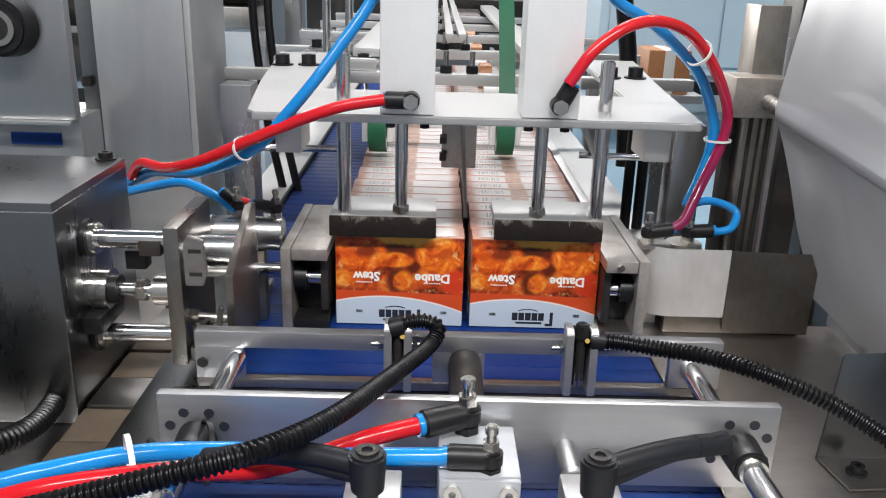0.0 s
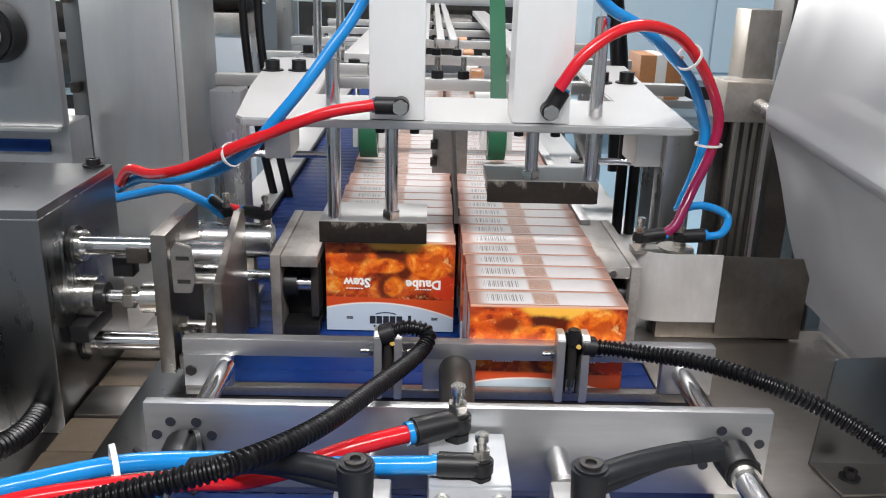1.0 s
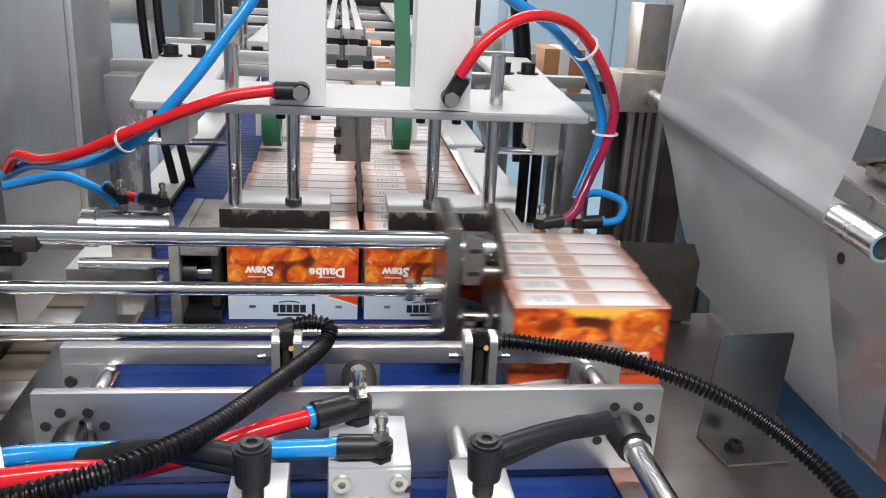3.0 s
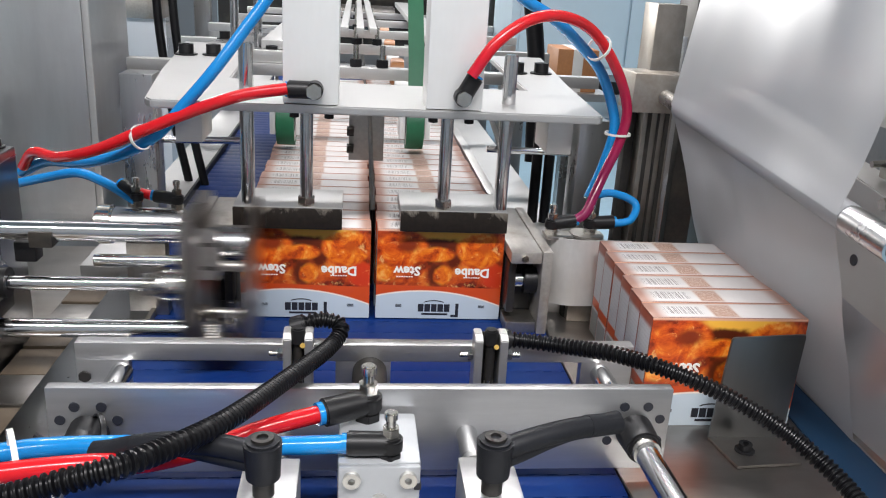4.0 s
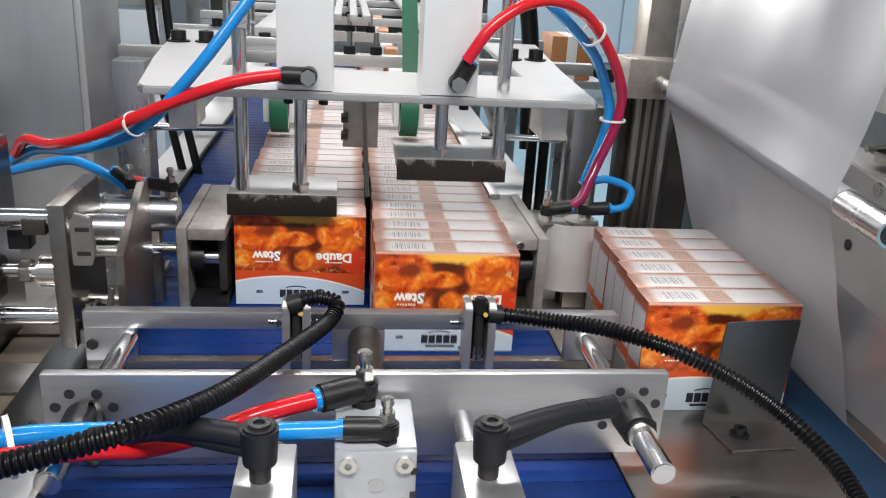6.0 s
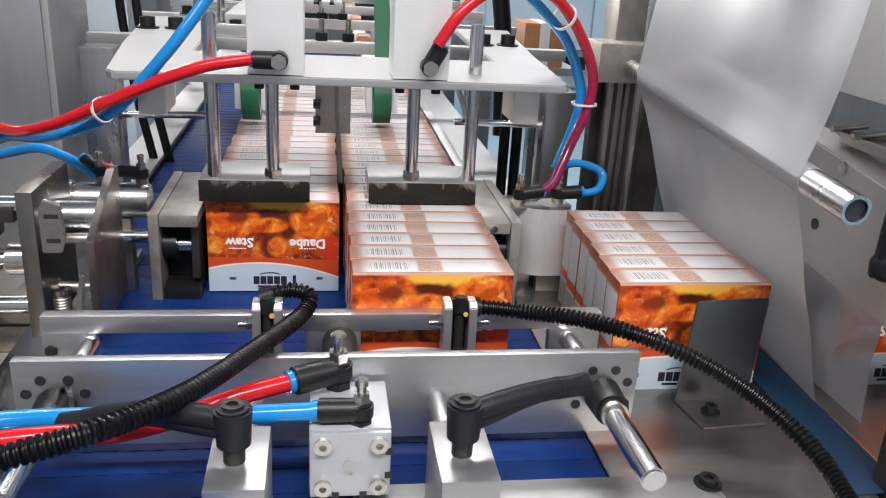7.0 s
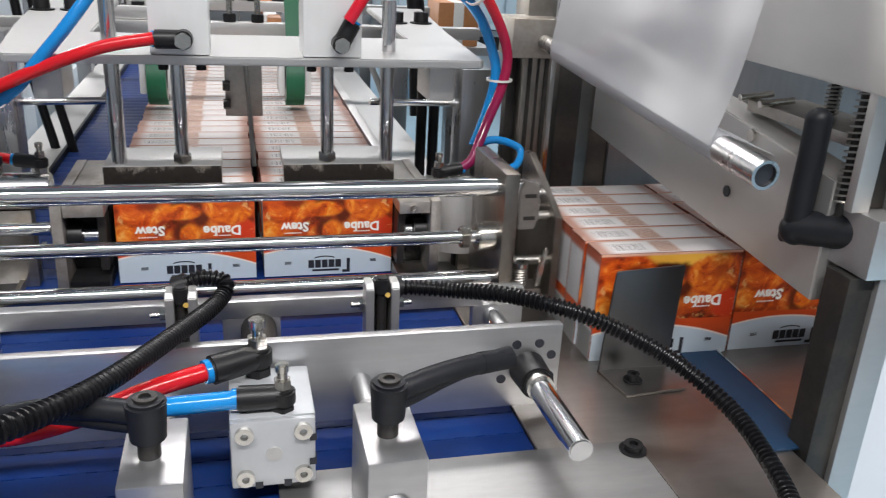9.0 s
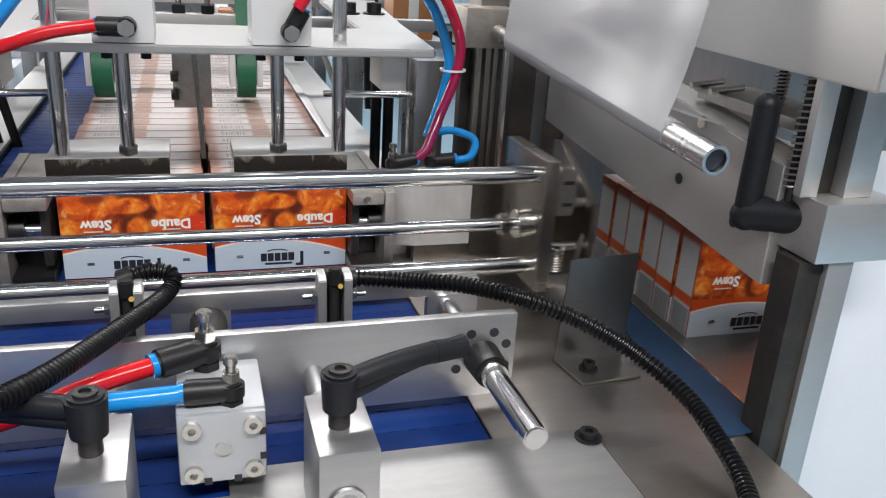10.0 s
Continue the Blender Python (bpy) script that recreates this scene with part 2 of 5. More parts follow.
def carton_side():
    n = Net("carton_side_print")
    x, y, z = n.xyz()
    v = n.math("DIVIDE", z, H)
    w = n.math("DIVIDE", y, T)
    base = n.mix(n.noise(90, 3), (0.54, 0.54, 0.54), (0.62, 0.62, 0.62))
    rule = n.math("SINE", n.math("MULTIPLY", v, 170.0))
    text = n.math("MULTIPLY", n.step(rule, 0.2, 0.2), n.step(n.noise(500, 2), 0.48, 0.05))
    inner = n.math("SUBTRACT", 1.0, n.step(n.math("ABSOLUTE", w), 0.36, 0.03))
    col = n.mix(n.math("MULTIPLY", n.math("MULTIPLY", text, inner), 0.18), base, (0.3, 0.26, 0.25))
    band = n.math("MULTIPLY", n.step(v, 0.30, 0.01), n.math("SUBTRACT", 1.0, n.step(v, 0.40, 0.01)))
    col = n.mix(band, col, (0.66, 0.09, 0.012))
    rim = n.math("MAXIMUM", n.math("ABSOLUTE", w), n.math("MULTIPLY", v, 0.475))
    table = n.math("MULTIPLY", n.math("SUBTRACT", 1.0, n.step(v, 0.27, 0.008)), n.math("SUBTRACT", 1.0, n.step(n.math("ABSOLUTE", w), 0.39, 0.02)))
    col = n.mix(n.math("MULTIPLY", table, 0.75), col, (0.16, 0.18, 0.18))
    col = n.mix(n.step(rim, 0.425, 0.014), col, (0.34, 0.085, 0.045))
    col = n.mix(n.step(rim, 0.470, 0.012), col, (0.10, 0.03, 0.02))
    n.put(n.b.inputs["Base Color"], col)
    n.b.inputs["Roughness"].default_value = 0.33
    n.bump(n.noise(60, 3, 0.5), 0.1, 0.001)
    return n.m


def film_material():
    """Thin milky film: long soft folds, a haze that varies, clear enough to show the roller behind it."""
    n = Net("milky_shrink_film")
    fold = n.noise(6, 2, 0.45, (1, 1.8, 0.6), distort=0.4)
    crease = n.noise(16, 3, 0.5, (1, 1.0, 0.35), distort=0.5)
    n.put(n.b.inputs["Base Color"], n.mix(fold, (0.40, 0.405, 0.42), (0.51, 0.515, 0.53)))
    n.put(n.b.inputs["Roughness"], n.math("MULTIPLY_ADD", crease, 0.12, 0.17))
    n.b.inputs["Specular IOR Level"].default_value = 0.75
    n.bump(n.math("MULTIPLY_ADD", crease, 0.12, fold), 0.22, 0.006)
    tr = n.t.nodes.new("ShaderNodeBsdfTransparent")
    tl = n.t.nodes.new("ShaderNodeBsdfTranslucent")
    tl.inputs[0].default_value = (0.86, 0.88, 0.92, 1)
    m1, m2 = n.t.nodes.new("ShaderNodeMixShader"), n.t.nodes.new("ShaderNodeMixShader")
    m1.inputs[0].default_value = 0.40
    n.put(m2.inputs[0], n.math("MULTIPLY_ADD", fold, 0.22, 0.04))
    out = n.t.nodes["Material Output"]
    n.t.links.new(n.b.outputs[0], m1.inputs[1]), n.t.links.new(tl.outputs[0], m1.inputs[2])
    n.t.links.new(m1.outputs[0], m2.inputs[1]), n.t.links.new(tr.outputs[0], m2.inputs[2])
    n.t.links.new(m2.outputs[0], out.inputs[0])
    return n.m


def pad_face():
    n = Net("worn_pad_face")
    x, y, z = n.xyz()
    worn = n.noise(38, 6, 0.7, (1, 1, 0.5), distort=0.6)
    edge = n.math("MULTIPLY_ADD", n.math("SUBTRACT", z, 0.1045), 16.0, worn)
    bare = n.ramp(edge, (0.58, 0.0), (0.70, 1.0))
    n.put(n.b.inputs["Base Color"], n.mix(bare, n.mix(n.noise(200, 4), (0.006, 0.005, 0.005), (0.028, 0.022, 0.017)), (0.30, 0.27, 0.23)))
    n.put(n.b.inputs["Metallic"], bare)
    n.b.inputs["Roughness"].default_value = 0.5
    n.b.inputs["Specular IOR Level"].default_value = 0.25
    n.bump(worn, 0.3, 0.001)
    return n.m


M["pad"] = pad_face()
M["matte"] = surface("matte_stainless_sheet", (0.66, 0.655, 0.64), 0.44, 0.35, 0.2, 24, (1, 1, 0.3), 0.12, 0.12, (0.44, 0.42, 0.39), 0.6)
M["satin"] = surface("satin_machined_steel", (0.60, 0.605, 0.61), 0.34, 0.9, 0.2, 26, (0.10, 1, 1), 0.03, 0.1, (0.46, 0.45, 0.44), 0.5)
M["worn_plate"] = surface("worn_front_deck_steel", (0.36, 0.36, 0.355), 0.46, 0.9, 0.25, 14, (0.3, 1, 1), 0.06, 0.12, (0.24, 0.22, 0.20), 0.7)
M["ground"] = surface("ground_jaw_steel", (0.60, 0.59, 0.57), 0.46, 0.75, 0.10, 9, (1, 0.2, 1), 0.04, 0.1, (0.50, 0.48, 0.45), 0.6)
M["amber"] = surface("amber_lens", (0.50, 0.33, 0.08), 0.3, 0.0, 0.1, 200, (1, 1, 1), 0.0)


def graded_red():
    """Red tube, crimson and violet towards its lower end."""
    n = Net("graded_red_air_tube")
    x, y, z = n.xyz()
    # height with a little noise, which sets the colour along the tube
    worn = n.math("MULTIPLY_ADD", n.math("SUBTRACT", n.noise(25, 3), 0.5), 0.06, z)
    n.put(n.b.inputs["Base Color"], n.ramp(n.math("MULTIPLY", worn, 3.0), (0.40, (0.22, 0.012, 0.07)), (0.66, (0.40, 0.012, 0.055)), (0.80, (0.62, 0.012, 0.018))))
    n.b.inputs["Roughness"].default_value = 0.2
    return n.m


M["red_aged"] = graded_red()
M["front"], M["end"], M["side"], M["film"] = carton_front(), carton_end(), carton_side(), film_material()


# ---- mesh tools ----
# the clamp station and the guide bar are drawn on plans of their own scale, set down on the belt by these
PLAN = {"place": Matrix(),
        "guide": Matrix.Translation((0.0026, 0.0824, -0.0364)) @ Matrix.Scale(1.112, 4),
        "clamps": Matrix.Translation((0.0076, 0.2429, -0.1073)) @ Matrix.Scale(1.33, 4)}
plan = ["place"]


def thing(name, label, category, at=(0, 0, 0), group="", kind=""):
    ob = new(name)
    ob.empty_display_size = 0.02
    at = PLAN[plan[0]] @ Vector(at)
    ob.matrix_world = Matrix.Translation(at)
    ob.location = at
    return tagged(ob, label, category, group, kind)


def mesh_of(bm, name, mats):
    for e in bm.edges:
        if len(e.link_faces) != 2 or e.calc_face_angle(0) > 0.6:
            e.smooth = False
    for f in bm.faces:
        f.smooth = True
    me = bpy.data.meshes.new(name)
    bm.to_mesh(me)
    bm.free()
    for m in mats if isinstance(mats, (list, tuple)) else [mats]:
        me.materials.append(M[m] if isinstance(m, str) else m)
    return me


def part(name, bm, material, parent=None, label=""):
    """One mesh part, shaped in the place's own coordinates, under a thing or a part."""
    bm.transform(PLAN[plan[0]])
    ob = new(name, mesh_of(bm, name, material))
    if parent:
        ob.parent = parent
        base = Vector(parent.location)
        if parent.parent:
            base += parent.parent.location
        if parent.type == "EMPTY":
            ob.matrix_parent_inverse = Matrix.Translation(-base)
    return tagged(ob, label)


def bx(x0, x1, y0, y1, z0, z1, bev=0.0008, bm=None):
    own = bmesh.new()
    bmesh.ops.create_cube(own, size=1, matrix=Matrix.Translation(((x0 + x1) / 2, (y0 + y1) / 2, (z0 + z1) / 2)) @ Matrix.Diagonal((abs(x1 - x0), abs(y1 - y0), abs(z1 - z0), 1)))
    if bev:
        bmesh.ops.bevel(own, geom=own.edges[:], offset=bev, segments=2, affect="EDGES", profile=0.6)
    return join(bm, own)


def join(bm, own):
    if bm is None:
        return own
    me = bpy.data.meshes.new("piece")
    own.to_mesh(me)
    own.free()
    bm.from_mesh(me)
    bpy.data.meshes.remove(me)
    return bm


def aim(p, q):
    p, q = Vector(p), Vector(q)
    return Matrix.Translation((p + q) / 2) @ (q - p).to_track_quat("Z", "Y").to_matrix().to_4x4(), (q - p).length


def cy(p, q, r, r2=None, seg=20, bm=None, bev=0.0):
    own = bmesh.new()
    m, d = aim(p, q)
    bmesh.ops.create_cone(own, cap_ends=True, segments=seg, radius1=r, radius2=r if r2 is None else r2, depth=d, matrix=m)
    if bev:
        rim = [e for e in own.edges if e.calc_face_angle(0) > 0.9]
        bmesh.ops.bevel(own, geom=rim, offset=bev, segments=2, affect="EDGES")
    return join(bm, own)


def ring(p, q, r0, r1, seg=24, bm=None):
    """A washer or sleeve with a bore."""
    own = bmesh.new()
    m, d = aim(p, q)
    rows = []
    for rr, zz in ((r0, -d / 2), (r1, -d / 2), (r1, d / 2), (r0, d / 2)):
        rows.append([own.verts.new(m @ Vector((rr * math.cos(2 * math.pi * k / seg), rr * math.sin(2 * math.pi * k / seg), zz))) for k in range(seg)])
    for a, b in zip(rows, rows[1:] + rows[:1]):
        for k in range(seg):
            own.faces.new((a[k], a[(k + 1) % seg], b[(k + 1) % seg], b[k]))
    bmesh.ops.recalc_face_normals(own, faces=own.faces[:])
    return join(bm, own)


def hexa(p, q, r, bm=None):
    return cy(p, q, r, None, 6, bm, r * 0.08)


def spline(points, n):
    """A smooth line through the points."""
    pts = [Vector(p) for p in points]
    pts = [pts[0] * 2 - pts[1]] + pts + [pts[-1] * 2 - pts[-2]]
    out = []
    for a, b, c, d in zip(pts, pts[1:], pts[2:], pts[3:]):
        for k in range(n):
            t = k / n
            out.append(0.5 * (2 * b + (c - a) * t + (2 * a - 5 * b + 4 * c - d) * t * t + (3 * b - a - 3 * c + d) * t ** 3))
    out.append(pts[-2])
    return out


def tube(points, r, n=10, seg=12, bm=None, ribs=0.0, depth=0.0):
    line = spline(points, n)
    if ribs:
        fine, dist = [line[0]], 0.0
        for a, b in zip(line, line[1:]):
            steps = max(1, round((b - a).length / (ribs / 4)))
            fine += [a.lerp(b, (k + 1) / steps) for k in range(steps)]
        line = fine
    own = bmesh.new()
    up = Vector((0.3, 0.2, 1)).normalized()
    rows, run = [], 0.0
    for i, p in enumerate(line):
        d = (line[min(i + 1, len(line) - 1)] - line[max(i - 1, 0)]).normalized()
        if i:
            run += (p - line[i - 1]).length
        s = d.cross(up).normalized()
        up = s.cross(d).normalized()
        rr = r - (depth if ribs and i % 4 >= 2 else 0)
        rows.append([own.verts.new(p + (s * math.cos(2 * math.pi * k / seg) + up * math.sin(2 * math.pi * k / seg)) * rr) for k in range(seg)])
    for a, b in zip(rows, rows[1:]):
        for k in range(seg):
            own.faces.new((a[k], a[(k + 1) % seg], b[(k + 1) % seg], b[k]))
    own.faces.new(rows[0][::-1]), own.faces.new(rows[-1])
    bmesh.ops.recalc_face_normals(own, faces=own.faces[:])
    return join(bm, own)


def prism(outline, axis, lo, hi, bev=0.0006, bm=None, holes=()):
    """A flat outline drawn out along an axis ('x': outline is y, z; 'y': x, z; 'z': x, y)."""
    own = bmesh.new()
    put = {"x": lambda a, b, c: (c, a, b), "y": lambda a, b, c: (a, c, b), "z": lambda a, b, c: (a, b, c)}[axis]
    low = [own.verts.new(put(a, b, lo)) for a, b in outline]
    top = [own.verts.new(put(a, b, hi)) for a, b in outline]
    own.faces.new(low), own.faces.new(top[::-1])
    for k in range(len(low)):
        j = (k + 1) % len(low)
        own.faces.new((low[k], top[k], top[j], low[j]))
    bmesh.ops.recalc_face_normals(own, faces=own.faces[:])
    if bev:
        bmesh.ops.bevel(own, geom=own.edges[:], offset=bev, segments=2, affect="EDGES")
    return join(bm, own)


def cap_screw(x, y, z, parent, r=0.006, h=0.007, name="bolt"):
    """A socket head screw, its head up."""
    b = ring((x, y, z), (x, y, z + h), r * 0.5, r, 18)
    cy((x, y, z), (x, y, z + h * 0.5), r * 0.55, None, 6, b)
    cy((x, y, z - 0.0005), (x, y, z + 0.001), r * 1.5, None, 20, b)
    return part(name, b, "plastic", parent)


# ---- hall ----
part("floor", bx(-4, 4, -3, 6, -0.87, -0.85, 0), "floor")
tagged(bpy.data.objects["floor"], "pale blue painted factory floor", "floor", kind="structure")
for nm, box in (("wall_north", (-4, 4, 6, 6.1, -0.87, 2.5)), ("wall_south", (-4, 4, -3.1, -3, -0.87, 2.5)), ("wall_west", (-4.1, -4, -3, 6, -0.87, 2.5)), ("wall_east", (4, 4.1, -3, 6, -0.87, 2.5)), ("ceiling", (-4, 4, -3, 6, 2.5, 2.6))):
    tagged(part(nm, bx(*box, 0), "hall"), "grey factory hall panelling", "wall" if "wall" in nm else "ceiling", kind="structure")

# ---- machine bed ----
bed = thing("machine_bed", "stained stainless steel machine deck plates", "machine bed", (0, -0.3, -0.012))
part("side_deck", prism([(0.1655, -0.62), (0.335, -0.62), (0.335, -0.30), (0.95, -0.30), (0.95, 0.02), (0.1655, 0.02)], "z", -0.012, 0.0), "deck", bed)
part("front_plate", prism([(-0.075, -0.66), (0.229, -0.66), (0.229, -0.314), (0.0, -0.313), (0.0, -0.337), (-0.075, -0.335)], "z", 0.0, 0.006), "worn_plate", bed)
# thin dark strip laid on the deck as the shadow beside the plate
part("plate_gap", bx(0.2293, 0.2315, -0.62, -0.3155, 0.0002, 0.0030, 0), "iron", bed, "dark strip standing in for the shaded gap beside the plate")
part("left_deck", bx(-0.45, -0.246, -0.62, 0.25, -0.03, -0.02), "deck", bed)
part("skirt", bx(-0.44, 0.33, -0.61, 0.2, -0.85, -0.06), "steel_v", bed)
for x, y in ((0.223, -0.325), (0.06, -0.335), (0.223, -0.5)):
    cap_screw(x, y, 0.006, bed, 0.006, 0.005)

belt = thing("conveyor_belt", "blue plastic modular conveyor belt under the cartons", "conveyor belt", (0, 0.4, -0.02))
pitch = 0.0254
part("belt_core", bx(-0.244, 0.165, -0.69, 1.9, -0.02, -0.005, 0), "belt", belt)
b = bx(-0.2435, 0.1645, 0.0004, 0.0250, -0.006, -0.0012, 0.0007)
for i in range(27):
    x0 = -0.240 + i * 0.0151
    bx(x0, x0 + 0.008, -0.0028, 0.002, -0.006, -0.0015, 0.0004, b)
slat_mesh = mesh_of(b, "belt_slat", "belt")
for k in range(101):
    ob = new("belt_slat", slat_mesh)
    ob.location = (0, -0.69 + k * pitch, 0)
    ob.parent = belt
    ob.matrix_parent_inverse = Matrix.Translation(-belt.location)


# ---- cartons ----
def letters(text, size):
    cu = bpy.data.curves.new("letters", "FONT")
    cu.body, cu.size, cu.align_x, cu.extrude, cu.resolution_u = text, size, "CENTER", 0.0001, 2
    cu.offset = size * 0.035
    ob = bpy.data.objects.new("letters", cu)
    me = bpy.data.meshes.new_from_object(ob)
    bpy.data.objects.remove(ob)
    return me


def carton_mesh():
    b = bx(-W / 2, W / 2, -T / 2 + 0.0003, T / 2 - 0.0003, 0, H, 0.0007)
    for f in b.faces:
        nx, ny, nz = f.normal
        f.material_index = 0 if abs(ny) > 0.8 else 1 if abs(nz) > 0.6 else 2
    return mesh_of(b, "carton", ["front", "end", "side"])


CARTON = carton_mesh()
WORDS = [letters("Daube", 0.0125), letters("Stew", 0.0125)]
for me in WORDS:
    me.materials.append(M["paper"])
BLOCK = mesh_of(bx(-0.0027, 0.0027, -0.0001, 0.0001, 0, 0.0078, 0), "mark_block", "ink")
HOOK = mesh_of(prism([(-0.002, -0.0055), (0.0052, -0.0055), (0.0052, 0.0086), (0.0022, 0.0086), (0.0022, -0.0030), (-0.002, -0.0030)], "y", -0.0001, 0.0001, 0), "mark_hook", "ink")
RULE = mesh_of(bx(-0.0125, 0.0125, -0.0001, 0.0001, 0, 0.0019, 0), "mark_rule", "ink")
lb = bmesh.new()
for k in range(10):
    a, c = -0.9 + k * 0.18, -0.9 + (k + 1) * 0.18
    own = [(0.012 * math.sin(a), 0.0085 + 0.0045 * math.cos(a)), (0.012 * math.sin(c), 0.0085 + 0.0045 * math.cos(c))]
    prism([own[0], own[1], (own[1][0], own[1][1] + 0.0009), (own[0][0], own[0][1] + 0.0009)], "y", -0.0001, 0.0001, 0, lb)
ROOF = mesh_of(lb, "roof_mark", "ink")
lb = bmesh.new()
for k in range(7):
    bx(-0.008 + k * 0.0023, -0.0064 + k * 0.0023, -0.0001, 0.0001, 0, 0.0011, 0, lb)
LINE = mesh_of(lb, "small_print", "paper")
lb = bmesh.new()
for k in range(3):
    bx(-0.003, 0.003, -0.0001, 0.0001, k * 0.001, k * 0.001 + 0.0005, 0, lb)
NOTE = mesh_of(lb, "weight_note", "ink")


def carton(label, lettered=True):
    ob = tagged(new("carton", CARTON), label, "carton", "cartons on the packing line")
    face = -T / 2 + 0.0001
    flip = pose(0, 0, 0, 90, 0, 0)
    if lettered:
        for me, nm, x, z, turn in ((WORDS[0], "lettering", 0.031, 0.0520, 1), (WORDS[1], "lettering", -0.031, 0.0530, 1)):
            c = new(nm, me)
            c.parent = ob
            c.matrix_basis = Matrix.Translation((x, face, z)) @ pose(0, 0, 0, 0, 180, 0) @ flip
        for me, nm, x, z in ((BLOCK, "mark_block", -0.0165, 0.0075), (BLOCK, "mark_block", -0.0102, 0.0075), (BLOCK, "mark_block", -0.0039, 0.0075), (BLOCK, "mark_block", 0.0024, 0.0075), (BLOCK, "mark_block", 0.0087, 0.0075), (HOOK, "mark_hook", 0.0148, 0.0075), (RULE, "mark_rule", -0.003, 0.0040), (ROOF, "roof_mark", -0.004, 0.0055), (LINE, "small_print", 0.031, 0.0425), (LINE, "small_print", -0.033, 0.0425), (NOTE, "weight_note", -0.038, 0.012), (NOTE, "weight_note", 0.042, 0.012)):
            c = new(nm, me)
            c.parent = ob
            c.matrix_basis = Matrix.Translation((x, face, z))
    return ob


LABEL = "orange and white stew carton standing upside down"
GAP = 0.0004
rnd = random.Random(7)
left_column, right_column, wrapped = [], [], []
for i in range(34):
    c = carton(LABEL + " in a waiting column", i < 1)
    c.matrix_world = pose(-0.063 + (rnd.uniform(-0.0012, 0.0012) if i else 0), T / 2 + i * (T + GAP), 0, 0, 0, rnd.uniform(-0.4, 0.4))
    left_column.append(c)
for i in range(46):
    right_column.append(carton(LABEL + (" in a pushed group" if i < 12 else " in a waiting column"), i % 6 == 0 and i < 13))
for i in range(6):
    c = carton(LABEL + " wrapped beyond the film", i == 0)
    wrapped.append(c)
JIT = [(rnd.uniform(-0.0012, 0.0012), rnd.uniform(-0.4, 0.4)) for _ in right_column]

# ---- overhead press ----
press = thing("carton_press", "aluminium press plate bolted over the carton columns", "carton press", (0, 0.0, 0.0))
part("plate", prism([(-0.19, -0.04), (-0.183, -0.05), (0.186, -0.05), (0.19, -0.045), (0.205, 0.14), (0.235, 0.42), (0.16, 0.42), (0.15, 0.09), (-0.14, 0.09), (-0.155, 0.42), (-0.245, 0.42), (-0.215, 0.14)], "z", 0.203, 0.210, 0.0012), "alu", press)
for x, y in ((-0.215, 0.27), (-0.185, 0.275), (0.165, 0.23), (0.195, 0.235)):
    cap_screw(x, y, 0.2105, press, 0.0085, 0.012)
for sx in (-1, 1):
    part("leg", bx(sx * 0.254 - 0.017, sx * 0.254 + 0.017, 0.19, 0.23, -0.85, 0.196 if sx < 0 else 0.165), "steel_v", press)
    part("block", bx(sx * 0.158 - 0.011, sx * 0.158 + 0.011, -0.03, 0.02, 0.172, 0.203), "alu", press)
    part("cross_rod", cy((sx * 0.135, 0.22, 0.122), (sx * 0.262, 0.22, 0.120), 0.004), "chrome", press)


def actuator(x0, x1, label):
    a = thing("air_cylinder", label, "air cylinder", ((x0 + x1) / 2, -0.025, 0.21))
    part("body", bx(x0, x1, -0.048, -0.004, 0.2105, 0.60, 0.0015), "white", a)
    for x in (x0 + 0.008, x1 - 0.008):
        part("nut", hexa((x, -0.03, 0.2028), (x, -0.03, 0.1965), 0.0045), "plastic", a)
    return a


cyl_l = actuator(-0.079, -0.034, "white square air cylinder standing on the press plate")
cyl_r = actuator(0.038, 0.085, "white square air cylinder with pencil mark on the plate")


def press_foot(x0, x1, rod_x, pin_x, label):
    """A pad on a piston rod and a guide rod."""
    f = tagged(new("press_foot"), label)
    f.parent = press
    part("pad", bx(x0, x1, -0.0085, 0.055, 0.102, 0.1115), "alu", f)
    part("facing", bx(x0, x1, -0.0107, -0.0087, 0.0915, 0.1108, 0.0006), "pad", f, "worn black strip")
    part("foot", bx(x0 + 0.002, x1 - 0.002, -0.0085, 0.05, 0.0905, 0.1018), "plastic", f)
    part("piston_rod", cy((pin_x, 0.0, 0.1115), (pin_x, 0.0, 0.26), 0.0058), "chrome", f)
    part("rod_nut", hexa((pin_x, 0.0, 0.1116), (pin_x, 0.0, 0.1195), 0.0085), "nickel", f)
    part("lock_nut", hexa((pin_x, 0.0, 0.1196), (pin_x, 0.0, 0.128), 0.0055), "nickel", f)
    part("guide_rod", cy((rod_x, 0.0, 0.1116), (rod_x, 0.0, 0.253), 0.0062, bev=0.001), "chrome", f)
    return f


foot_l = press_foot(-0.127, -0.030, -0.114, -0.0625, "black-faced press foot resting on the carton column")
foot_r = press_foot(0.023, 0.122, 0.1155, 0.062, "black-faced press foot that lifts off its cartons")

# ---- guide frame in front of the cartons ----
plan[0] = "guide"
guide = thing("guide_frame", "steel guide bar with slotted windows on two sliding rods", "guide frame", (0, -0.21, 0.05))
part("top_rail", bx(-0.1925, 0.1695, -0.216, -0.206, 0.0765, 0.0885), "satin", guide)
part("lower_rail", bx(-0.1925, 0.1695, -0.216, -0.208, 0.0465, 0.0530), "dull", guide)
part("lower_skirt", bx(-0.192, 0.169, -0.2145, -0.2095, 0.036, 0.0463), "iron", guide)
for x0, x1 in ((-0.1925, -0.160), (-0.030, 0.006), (0.134, 0.1695)):
    part("web", bx(x0, x1, -0.2155, -0.2085, 0.053, 0.0765, 0.0004), "satin", guide)
